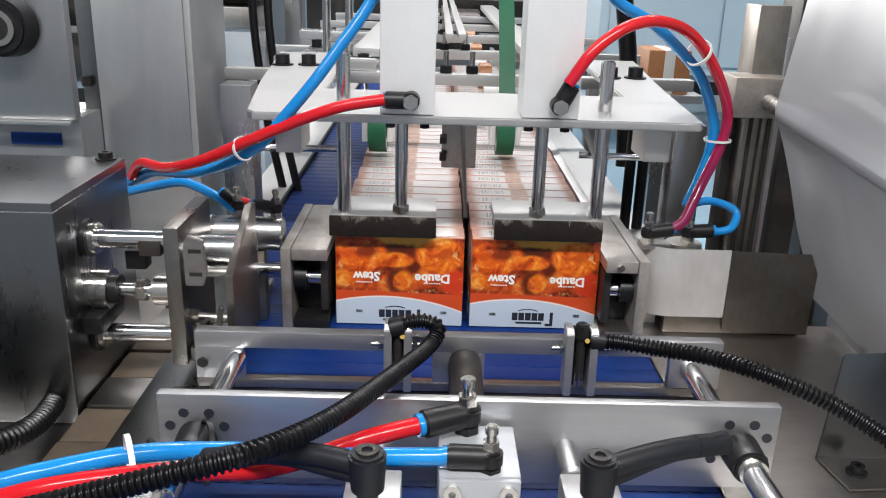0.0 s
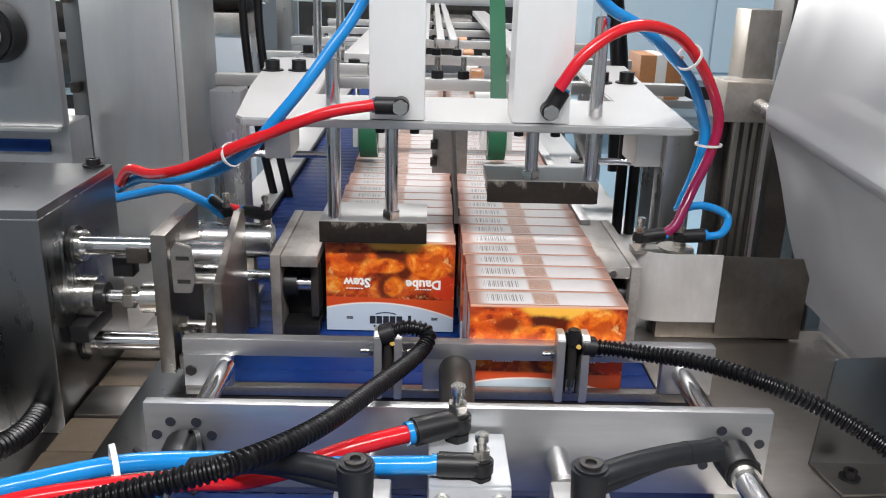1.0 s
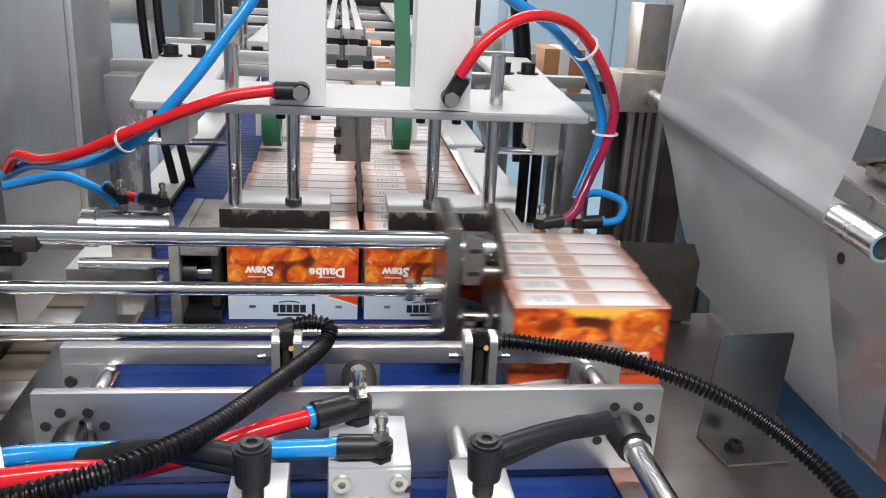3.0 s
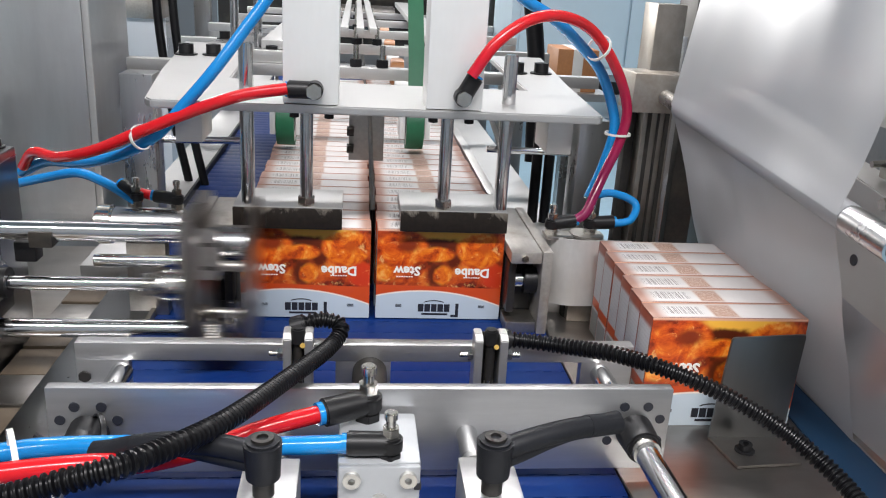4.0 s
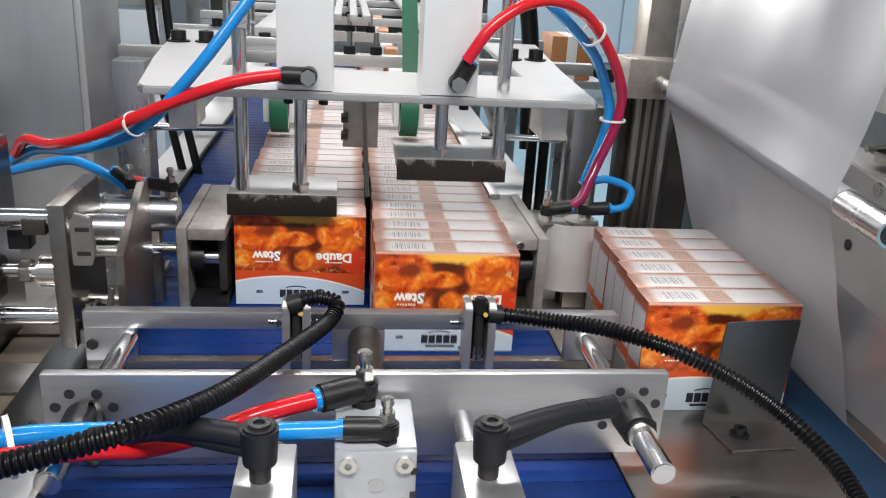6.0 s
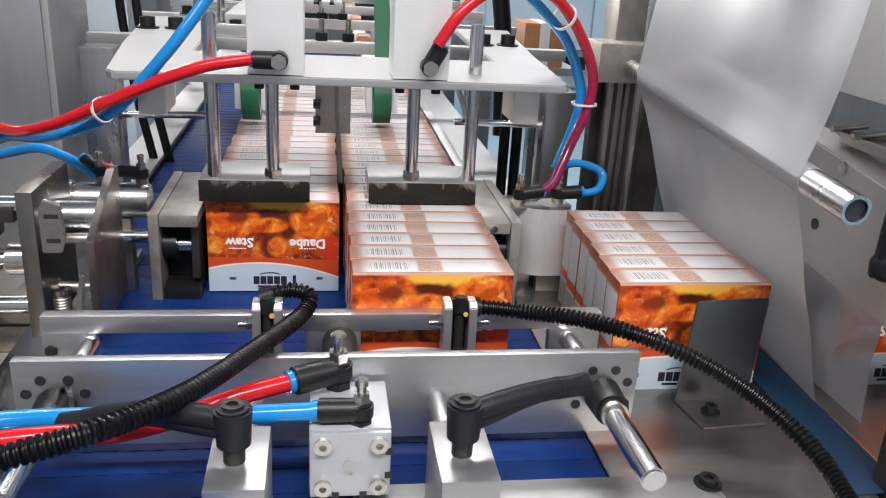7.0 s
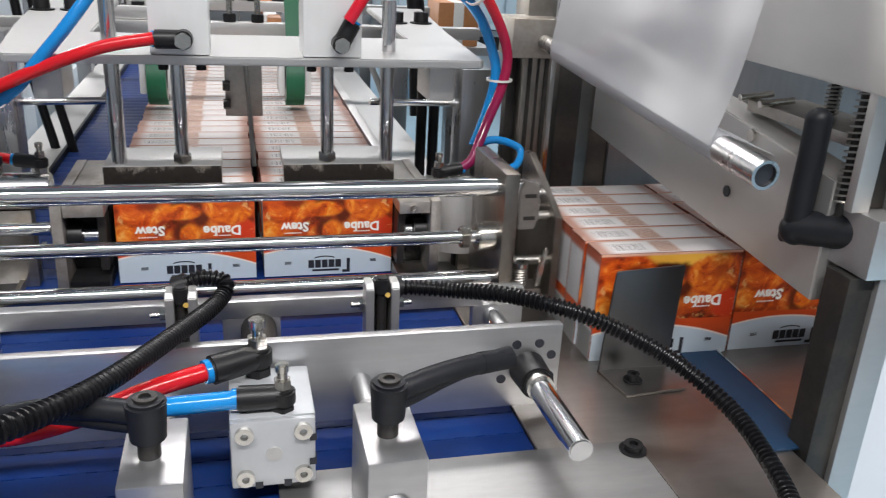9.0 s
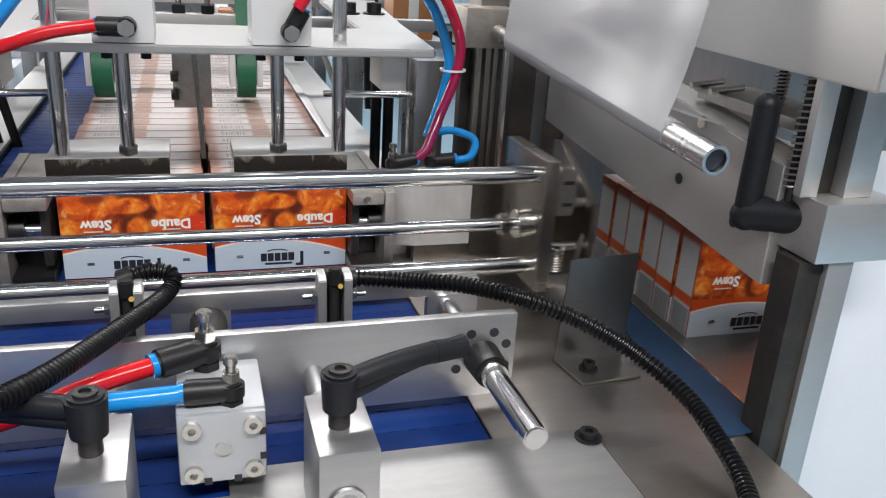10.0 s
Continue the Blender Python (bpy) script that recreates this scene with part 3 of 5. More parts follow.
plan[0] = "place"
for x in (-0.1805, 0.167):
    part("slide_rod", cy((x, -0.1560, 0.0392), (x, -0.3350, 0.0392), 0.0076, bev=0.001), "chrome", guide)
part("ram", cy((-0.006, -0.1560, 0.040), (-0.006, -0.262, 0.040), 0.0125, bev=0.001), "iron", guide, "dark piston end")
part("stop_screw", hexa((-0.206, -0.1560, 0.036), (-0.206, -0.1595, 0.036), 0.0045), "iron", guide)
plan[0] = "clamps"

slide = thing("slide_plate", "brushed steel slide plate with drilled clamp holes", "slide plate", (0, -0.38, 0.1))
part("plate", bx(-0.159, 0.138, -0.384, -0.378, 0.088, 0.133), "satin", slide)
for x in (-0.1405, 0.1200):
    part("clamp_boss", cy((x, -0.3845, 0.1105), (x, -0.402, 0.1105), 0.0095, 0.0085, bev=0.001), "plastic", slide)
    part("clamp_collar", ring((x, -0.4021, 0.1105), (x, -0.406, 0.1105), 0.0052, 0.0068), "nickel", slide)
    for a in (25, 65, 115, 155, 205, 335):
        cx, cz = x + 0.0142 * math.cos(radians(a)), 0.1105 + 0.0142 * math.sin(radians(a))
        part("hole", cy((cx, -0.3835, cz), (cx, -0.3846, cz), 0.0024), "ink", slide)
for x in (0.0362, -0.053):
    part("guide_rod", cy((x, -0.3842, 0.1085), (x, -0.4368, 0.1085), 0.0052), "chrome", slide)
    part("rod_collar", ring((x, -0.4085, 0.1085), (x, -0.4125, 0.1085), 0.0053, 0.0062), "steel", slide)
part("strap_tail", cy((-0.157, -0.4040, 0.1210), (-0.128, -0.4130, 0.1045), 0.0013, 0.0017, 8), "plastic", slide, "loose end of a black cable tie")


def tower(x0, x1, lx, flip, label):
    t = thing("clamp_tower", label, "clamp block", ((x0 + x1) / 2, -0.47, 0))
    part("block", bx(x0, x1, -0.480, -0.437, 0.0854, 0.130, 0.001), "satin", t)
    part("bore", ring((lx, -0.4803, 0.108), (lx, -0.482, 0.108), 0.0055, 0.0075), "chrome", t)
    part("stem", cy((lx, -0.461, 0.130), (lx, -0.461, 0.137), 0.0042), "iron", t)
    h = cy((lx, -0.461, 0.1365), (lx, -0.461, 0.1535), 0.0064, 0.0074, 24, bev=0.0012)
    part("hub", h, "lever", t)
    part("hub_screw", ring((lx, -0.461, 0.153), (lx, -0.461, 0.1547), 0.0022, 0.0042), "iron", t)
    arm = tube([(lx, -0.461, 0.147)] + flip, 0.0046, 8, 14)
    tip = cy(flip[-2], flip[-1], 0.0048, 0.0044, 14)
    arm = join(arm, tip)
    low = [(lx, -0.461, 0.1425)] + [(x, y, z - 0.0045 + 0.0022 * k) for k, (x, y, z) in enumerate(flip)]
    arm = join(arm, tube(low, 0.0036, 8, 12))
    part("lever_arm", arm, "lever", t)
    return t


tower(0.0245, 0.0475, 0.035, [(0.046, -0.457, 0.1490), (0.060, -0.451, 0.1495), (0.076, -0.444, 0.1485), (0.091, -0.438, 0.1465)], "aluminium clamp block with a dark lever handle")
tower(-0.063, -0.0405, -0.053, [(-0.068, -0.456, 0.1475), (-0.085, -0.450, 0.1455), (-0.104, -0.442, 0.139), (-0.122, -0.435, 0.131)], "aluminium clamp block with a dark lever handle")

compact = thing("compact_cylinder", "small aluminium air cylinder between the clamp blocks", "air cylinder", (-0.008, -0.45, 0.1))
part("body", bx(-0.0255, 0.0100, -0.4295, -0.388, 0.0895, 0.1225, 0.0015), "cast", compact)
part("front_cap", bx(-0.0252, 0.0097, -0.4325, -0.4297, 0.0900, 0.1220, 0.001), "cast", compact)
for x, z in ((-0.0195, 0.1165), (0.0045, 0.1165), (-0.0195, 0.0955), (0.0045, 0.0955)):
    part("screw", ring((x, -0.4326, z), (x, -0.4348, z), 0.0016, 0.0038, 18), "nickel", compact)
part("centre_plug", cy((-0.0075, -0.4326, 0.1062), (-0.0075, -0.4334, 0.1062), 0.0033), "alu", compact)
for z in (0.1005, 0.1125):
    part("slot", bx(0.0072, 0.0102, -0.4328, -0.40, z - 0.0016, z + 0.0016, 0), "ink", compact)
for x in (-0.014, -0.002):
    part("slot", bx(x - 0.0016, x + 0.0016, -0.4328, -0.40, 0.0893, 0.0925, 0), "ink", compact)
part("bracket", bx(0.0005, 0.0085, -0.425, -0.40, 0.0800, 0.0893), "dull", compact)


def elbow(name, base, turn_to, label, r=0.0068, swivel="nickel"):
    """A push-in elbow: a nickel swivel and a black sleeve."""
    f = thing(name, label, "air fitting", base)
    bxx, byy, bzz = base
    v = Vector(turn_to).normalized()
    part("swivel", hexa(base, (bxx, byy, bzz + r * 1.0), r), swivel, f)
    part("body", cy((bxx, byy, bzz + r), (bxx, byy, bzz + r * 2.4), r * 1.05, bev=r * 0.2), "plastic", f)
    p = Vector((bxx, byy, bzz + r * 1.7))
    part("sleeve", cy(p, p + v * r * 3.6, r * 1.0, r * 1.05, bev=r * 0.15), "plastic", f)
    part("release_ring", cy(p + v * r * 3.6, p + v * r * 4.0, r * 0.85), "blue", f)
    part("regulator", hexa((bxx, byy, bzz + r * 2.4), (bxx, byy, bzz + r * 3.3), r * 0.75), "nickel", f)
    part("adjuster", cy((bxx, byy, bzz + r * 3.3), (bxx, byy, bzz + r * 3.9), r * 0.42, bev=r * 0.05), "nickel", f)
    part("adjuster_cap", cy((bxx, byy, bzz + r * 3.9), (bxx, byy, bzz + r * 4.7), r * 0.56, bev=r * 0.12), "nickel", f)
    return f


elbow("air_elbow", (-0.0032, -0.424, 0.1195), (-1, 0.02, 0), "black push-in elbow on the small cylinder", 0.0052, "plastic")
elbow("air_elbow", (-0.0125, -0.393, 0.1205), (-0.9, -0.42, -0.02), "black push-in elbow with a nickel flow screw", 0.0063, "plastic")

plan[0] = "place"

# ---- pusher ----
pusher = thing("pusher", "steel pusher head on three chrome rods", "pusher", (0, 0, 0))
# its face lies at x = 0 when drawn back to its own zero
part("back_plate", bx(-0.052, -0.040, -0.125, -0.033, 0.016, 0.132), "stained", pusher)
part("face_plate", prism([(-0.125, 0.018), (-0.033, 0.018), (-0.033, 0.128), (-0.048, 0.130), (-0.125, 0.094)], "x", -0.006, 0.0), "stained", pusher)
for z in (0.117, 0.036):
    part("slide_rod", cy((-0.70, -0.108, z), (-0.040, -0.108, z), 0.0075), "chrome", pusher)
part("piston_rod", cy((-0.70, -0.105, 0.073), (-0.052, -0.105, 0.073), 0.0055), "chrome", pusher)
part("rod_nut", hexa((-0.082, -0.105, 0.073), (-0.074, -0.105, 0.073), 0.010), "nickel", pusher)
part("rod_flange", cy((-0.068, -0.105, 0.073), (-0.0525, -0.105, 0.073), 0.0125, bev=0.001), "nickel", pusher)
for z in (0.05, 0.09):
    part("tie_pin", cy((-0.04, -0.106, z), (-0.006, -0.106, z), 0.0042), "dull", pusher)
    part("pin_nut", hexa((-0.0398, -0.106, z), (-0.033, -0.106, z), 0.0075), "nickel", pusher)
part("return_cylinder", cy((-0.0398, -0.075, 0.098), (-0.0062, -0.075, 0.098), 0.0135, bev=0.001), "steel", pusher)
part("upper_tie", bx(-0.04, -0.006, -0.06, -0.045, 0.085, 0.105), "dull", pusher)
br = prism([(-0.038, 0.084), (-0.024, 0.084), (-0.020, 0.096), (-0.022, 0.122), (-0.034, 0.126), (-0.038, 0.118)], "y", -0.1225, -0.1190, 0.0008)
part("bracket", br, "dull", pusher, "slotted bracket")
for z in (0.094, 0.113):
    part("bracket_slot", bx(-0.034, -0.024, -0.1230, -0.1224, z - 0.0016, z + 0.0016, 0), "iron", pusher)
coil = [(-0.030 + 0.0062 * math.cos(k * math.pi / 3), -0.1150 + 0.0062 * math.sin(k * math.pi / 3), 0.031 + 0.0004 * k) for k in range(43)]
part("spring", tube(coil, 0.0010, 2, 6), "dull", pusher)
part("spring_cap", ring((-0.030, -0.1150, 0.0485), (-0.030, -0.1150, 0.0525), 0.0030, 0.0076), "nickel", pusher)
part("link", prism([(-0.019, 0.031), (-0.014, 0.033), (-0.009, 0.066), (-0.0125, 0.068), (-0.018, 0.045)], "y", -0.1235, -0.1190, 0.0010), "nickel", pusher, "short bright link")
part("clevis", bx(-0.038, -0.012, -0.122, -0.10, 0.018, 0.030), "dull", pusher)

# ---- drive box ----
drive = thing("drive_box", "large stainless drive box with rod bushings", "drive box", (-0.5, 0.0, 0))
part("body", bx(-0.75, -0.305, -0.160, -0.012, -0.0195, 0.160, 0.002), "casing", drive)
part("seam", bx(-0.7502, -0.3048, -0.1602, -0.0118, 0.152, 0.1532, 0.0003), "steel", drive)
for z in (0.117, 0.036):
    part("seal", ring((-0.3049, -0.108, z), (-0.3015, -0.108, z), 0.0126, 0.0155), "plastic", drive)
    part("bushing", ring((-0.3049, -0.108, z), (-0.296, -0.108, z), 0.0078, 0.0125), "nickel", drive)
part("gland", ring((-0.3049, -0.105, 0.073), (-0.290, -0.105, 0.073), 0.0062, 0.017), "nickel", drive)
cap_screw(-0.318, -0.022, 0.1605, drive, 0.006, 0.006)


for z in (0.07,):
    part("wiper", ring((-0.2899, -0.105, z + 0.003), (-0.284, -0.105, z + 0.003), 0.0062, 0.012), "plastic", drive)
part("rod_clamp", bx(-0.262, -0.245, -0.1175, -0.0985, 0.1060, 0.1185, 0.001), "iron", drive)
part("switch", bx(-0.278, -0.262, -0.105, -0.090, 0.090, 0.106, 0.001), "plastic", drive)
part("lower_lug", bx(-0.3048, -0.29, -0.135, -0.085, 0.046, 0.060), "plastic", drive)
fan = thing("drive_guard", "black round guard with a dull red ring", "guard", (-0.40, -0.26, -0.01))
part("rim", ring((-0.40, -0.24, 0.02), (-0.375, -0.27, 0.02), 0.034, 0.052, 32), "plastic", fan)
part("disc", cy((-0.398, -0.242, 0.02), (-0.379, -0.265, 0.02), 0.036), "iron", fan)
part("inlay", ring((-0.3788, -0.2652, 0.02), (-0.3775, -0.2668, 0.02), 0.024, 0.030, 32), "red", fan, "dull red ring")
part("foot", bx(-0.42, -0.36, -0.275, -0.235, -0.0195, -0.012, 0.001), "iron", fan)
cable = thing("loose_cable", "black ribbed cable coiled on the deck", "cable", (-0.33, -0.24, 0.0))
part("sheath", tube([(-0.44, -0.3, 0.02), (-0.38, -0.29, 0.025), (-0.33, -0.26, 0.02), (-0.318, -0.2, 0.004), (-0.33, -0.12, -0.005)], 0.009, 10, 12, None, 0.005, 0.0015), "rubber", cable)
ledge = thing("side_channel", "worn steel channel running along the blue belt", "channel", (-0.26, -0.2, -0.02))
part("web", bx(-0.258, -0.206, -0.60, 0.10, -0.02, 0.003), "casing", ledge)
part("flange", bx(-0.2059, -0.2015, -0.60, 0.10, -0.005, 0.006), "dull", ledge)
chain = thing("slat_chain", "brown-stained steel slat chain beside the drive box", "slat chain", (-0.3, -0.2, -0.02))
for k in range(14):
    part("slat", bx(-0.303, -0.262, -0.60 + k * 0.05, -0.553 + k * 0.05, -0.0195, -0.009 + 0.0012 * (k % 2), 0.0015), "rust" if k % 3 else "deck", chain)


# ---- side clamps ----
def side_clamp(s, label):
    """Clamp beside the column end; s is -1 or 1."""
    c = thing("side_clamp", label, "clamp", (s * 0.15, 0.0, 0))
    ya, yb = (-0.030, 0.118) if s > 0 else (-0.017, 0.130)
    xi, xo, xp = (0.1245, 0.1532, 0.1632) if s > 0 else (0.1285, 0.1612, 0.1710)
    xs = sorted((s * xi, s * xo))
    plate = sorted((s * (xo + 0.0006), s * xp))
    part("cap", bx(xs[0], xs[1], ya, yb, 0.069, 0.080, 0.001), "grimy", c)
    part("side_plate", bx(*plate, ya - 0.001, yb, -0.001, 0.0808, 0.0012), "grimy", c)
    part("housing", bx(xs[0], xs[1], ya + 0.034, yb - 0.02, -0.001, 0.0688), "plastic", c)
    part("ram", cy((s * (xi + 0.008), ya + 0.020, 0.046), (s * xo, ya + 0.020, 0.046), 0.007), "chrome", c)
    part("ram_sleeve", ring((s * (xo - 0.012), ya + 0.020, 0.046), (s * xo, ya + 0.020, 0.046), 0.0071, 0.0125), "plastic", c)
    part("ram_head", bx(*sorted((s * (xi + 0.0005), s * (xi + 0.008))), ya + 0.010, ya + 0.0335, 0.016, 0.066, 0.002), "iron", c)
    part("floor_lug", bx(xs[0], xs[1], ya + 0.002, ya + 0.0335, -0.001, 0.010), "plastic" if s < 0 else "dull", c)
    if s > 0:
        part("bolt", hexa((0.137, ya - 0.0003, 0.0748), (0.137, ya - 0.004, 0.0748), 0.0036), "nickel", c)
    return c


side_clamp(-1, "worn steel side clamp with a chrome ram")
side_clamp(1, "worn steel side clamp with a small hex bolt")
act = thing("clamp_cylinder", "round steel air cylinder beside the side clamp", "air cylinder", (-0.2, 0.01, 0.07))
part("barrel", cy((-0.235, 0.012, 0.085), (-0.173, 0.012, 0.085), 0.016, bev=0.001), "steel", act)
part("end_cap", cy((-0.25, 0.012, 0.085), (-0.2352, 0.012, 0.085), 0.018, bev=0.002), "nickel", act)
part("rod", cy((-0.173, -0.005, 0.056), (-0.25, -0.005, 0.056), 0.006), "chrome", act)
part("stand", bx(-0.225, -0.19, 0.004, 0.02, -0.001, 0.07), "dull", act)
act2 = thing("clamp_cylinder", "round steel air cylinder beside the film roller post", "air cylinder", (0.2, 0.02, 0.05))
part("barrel", cy((0.205, 0.015, 0.022), (0.205, 0.015, 0.082), 0.019, bev=0.002), "steel", act2)
part("port_lug", bx(0.1635, 0.1895, 0.001, 0.022, 0.0824, 0.0858, 0.0008), "dull", act2)
part("base_ring", cy((0.205, 0.015, -0.001), (0.205, 0.015, 0.0218), 0.0175, bev=0.001), "iron", act2)
part("bonnet", cy((0.205, 0.015, 0.0823), (0.205, 0.015, 0.086), 0.0172, bev=0.001), "dull", act2)

# ---- guides ----
sheet_guide = thing("sheet_guide", "bent stainless guide sheet behind the pushed cartons", "guide sheet", (0.25, 0, 0))
arc = [(0.164 + 0.030 - 0.030 * math.cos(radians(a)), 0.024 - 0.030 * math.sin(radians(a))) for a in range(0, 91, 10)]
line = arc + [(0.2445, -0.006)]
line += [(x, y + 0.002) for x, y in reversed(line)]
part("sheet", prism(line, "z", 0.018, 0.085, 0), "matte", sheet_guide)
part("wing", prism([(0.2450, 0.006), (0.3270, 0.002), (0.3275, 0.083), (0.2450, 0.0845)], "y", -0.0065, -0.0048, 0.0003), "stained", sheet_guide, "darker glossy end sheet")
part("weld_foot", bx(0.19, 0.32, -0.0025, 0.01, 0.0002, 0.0178), "stained", sheet_guide)

stop = thing("stop_plate", "bent steel stop plate bolted to the deck", "stop plate", (0.27, -0.22, 0))
part("upright", prism([(0.246, 0.0), (0.304, 0.0), (0.3068, 0.0850), (0.3055, 0.0865), (0.2525, 0.0835), (0.2512, 0.0820)], "y", -0.2175, -0.2155, 0.0004), "casing", stop)
part("foot", prism([(0.246, -0.2155), (0.304, -0.2155), (0.302, -0.252), (0.252, -0.256)], "z", 0.0003, 0.0023, 0.0004), "deck", stop)
cap_screw(0.266, -0.236, 0.0026, stop, 0.0048, 0.006)


# ---- position sensors ----
def sensor(x0, x1, out, label):
    s = thing("position_sensor", label, "sensor", ((x0 + x1) / 2, -0.222, 0.06))
    xm = (x0 + x1) / 2
    for xa in (x0, x1 - 0.0052):
        part("fork", prism([(-0.217, 0.056), (-0.232, 0.054), (-0.2335, 0.062), (-0.2315, 0.099), (-0.228, 0.102), (-0.217, 0.102)], "x", xa, xa + 0.0052, 0.0006), "alu", s)
    part("back", bx(x0 + 0.0053, x1 - 0.0053, -0.2195, -0.217, 0.056, 0.1), "iron", s)
    part("barrel", cy((xm, -0.2265, 0.064), (xm, -0.2265, 0.094), 0.0032), "iron", s)
    part("barrel_nut", hexa((xm, -0.2265, 0.060), (xm, -0.2265, 0.070), 0.0035), "nickel", s)
    part("head", cy((xm, -0.2265, 0.0945), (xm, -0.2265, 0.1055), 0.0050, 0.0045, 18, bev=0.001), "plastic", s)
    part("lens", cy((xm + 0.003, -0.2285, 0.0942), (xm + 0.003, -0.2318, 0.0952), 0.0016), "amber", s, "amber indicator lens")
    for sx, xa in ((-1, x0), (1, x1)):
        part("screw", cy((xa, -0.226, 0.087), (xa + sx * 0.009, -0.226, 0.087), 0.0017), "nickel", s)
        part("screw_nut", hexa((xa + sx * 0.0004, -0.226, 0.087), (xa + sx * 0.0036, -0.226, 0.087), 0.0036), "nickel", s)
    return s


plan[0] = "guide"
sensor_r = sensor(0.0585, 0.0800, 1, "black sensor in a forked steel holder")
sensor_l = sensor(-0.0625, -0.0440, -1, "black sensor in a forked steel holder with hose")
plan[0] = "place"
hose_l = thing("corrugated_hose", "black corrugated hose looping from the sensor", "hose", (-0.06, -0.17, 0.074))
part("sheath", tube([(-0.0597, -0.1694, 0.0737), (-0.0419, -0.1694, 0.0798), (-0.0274, -0.1744, 0.077), (-0.0338, -0.1934, 0.0708), (-0.0578, -0.259, 0.0804), (-0.0821, -0.3283, 0.0939), (-0.103, -0.3699, 0.1029), (-0.1235, -0.393, 0.1068), (-0.1491, -0.3981, 0.1016), (-0.1811, -0.4019, 0.094), (-0.2163, -0.4058, 0.0856), (-0.2777, -0.4058, 0.069)], 0.0060, 10, 14, None, 0.0036, 0.0015), "rubber", hose_l)
part("gland", cy((-0.062, -0.1694, 0.073), (-0.052, -0.1694, 0.0765), 0.0080, 0.0076, 16, bev=0.001), "plastic", hose_l)
hose_r = thing("corrugated_hose", "black corrugated hose arching down to the deck", "hose", (0.087, -0.17, 0.0676))
part("sheath", tube([(0.0871, -0.1694, 0.0676), (0.1077, -0.1709, 0.0668), (0.1354, -0.1827, 0.0679), (0.1641, -0.2041, 0.0726), (0.197, -0.232, 0.073), (0.236, -0.247, 0.06), (0.27, -0.272, 0.044), (0.29, -0.31, 0.029), (0.292, -0.35, 0.018), (0.283, -0.39, 0.012), (0.25, -0.45, 0.013)], 0.0061, 10, 14, None, 0.0036, 0.0015), "rubber", hose_r)
part("gland", cy((0.0855, -0.1694, 0.0676), (0.0965, -0.169, 0.0668), 0.0080, 0.0076, 16, bev=0.001), "plastic", hose_r)


# ---- air tubes ----
def air_tube(points, material, label, r=0.0048):
    t = thing("air_tube", label, "air tube", points[0])
    part("hose", tube(points, r, 10, 14), material, t)
    return t


air_tube([(-0.074, -0.062, 0.2245), (-0.109, -0.062, 0.218), (-0.147, -0.058, 0.204), (-0.191, -0.05, 0.184), (-0.236, -0.03, 0.162), (-0.275, 0.0, 0.1485), (-0.306, 0.03, 0.1450), (-0.322, 0.045, 0.128)], "red", "glossy red air tube swinging to the drive box", 0.0049)
air_tube([(-0.062, -0.02, 0.36), (-0.085, -0.03, 0.303), (-0.111, -0.045, 0.264), (-0.133, -0.055, 0.234), (-0.157, -0.055, 0.206), (-0.179, -0.046, 0.182), (-0.211, -0.025, 0.160), (-0.255, 0.005, 0.143), (-0.296, 0.035, 0.136), (-0.328, 0.055, 0.120)], "blue", "glossy blue air tube tied below the red one", 0.0049)
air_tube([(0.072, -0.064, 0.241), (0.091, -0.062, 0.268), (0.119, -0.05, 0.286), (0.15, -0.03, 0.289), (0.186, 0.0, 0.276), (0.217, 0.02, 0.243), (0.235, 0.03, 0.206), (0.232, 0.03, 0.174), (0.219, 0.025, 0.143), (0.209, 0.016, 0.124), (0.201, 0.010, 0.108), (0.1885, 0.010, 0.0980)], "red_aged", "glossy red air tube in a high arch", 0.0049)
air_tube([(0.085, -0.03, 0.36), (0.109, -0.02, 0.309), (0.146, -0.008, 0.287), (0.178, 0.012, 0.264), (0.206, 0.03, 0.238), (0.224, 0.042, 0.206), (0.229, 0.042, 0.182), (0.221, 0.037, 0.150), (0.206, 0.025, 0.118)], "blue", "glossy blue air tube in a high arch", 0.0049)
air_tube([(0.206, 0.026, 0.119), (0.231, 0.03, 0.1225), (0.254, 0.026, 0.114), (0.247, 0.014, 0.1005), (0.227, 0.013, 0.0965)], "blue", "short blue air tube bent in a loop", 0.0038)
plan[0] = "clamps"
air_tube([(-0.0330, -0.4026, 0.1308), (-0.046, -0.4085, 0.1305), (-0.060, -0.414, 0.1290), (-0.079, -0.42, 0.1245), (-0.101, -0.438, 0.1290), (-0.121, -0.449, 0.1355), (-0.152, -0.455, 0.1355), (-0.186, -0.46, 0.131), (-0.235, -0.46, 0.113)], "red", "glossy red air tube running out beside a blue one", 0.0041)
air_tube([(-0.0225, -0.4238, 0.1280), (-0.046, -0.424, 0.1275), (-0.068, -0.420, 0.1245), (-0.093, -0.412, 0.1205), (-0.123, -0.412, 0.1210), (-0.151, -0.426, 0.128), (-0.177, -0.438, 0.129), (-0.2, -0.449, 0.128), (-0.25, -0.45, 0.11)], "blue", "glossy blue air tube running out beside a red one", 0.0041)
plan[0] = "place"
air_tube([(-0.215, 0.01, 0.108), (-0.245, 0.03, 0.118), (-0.275, 0.05, 0.122), (-0.31, 0.07, 0.112), (-0.345, 0.09, 0.10)], "blue", "thin blue air tubes behind the pusher", 0.0045)
air_tube([(-0.188, 0.012, 0.110), (-0.205, 0.02, 0.111), (-0.222, 0.03, 0.112)], "red", "short red air tube between two elbows", 0.0045)


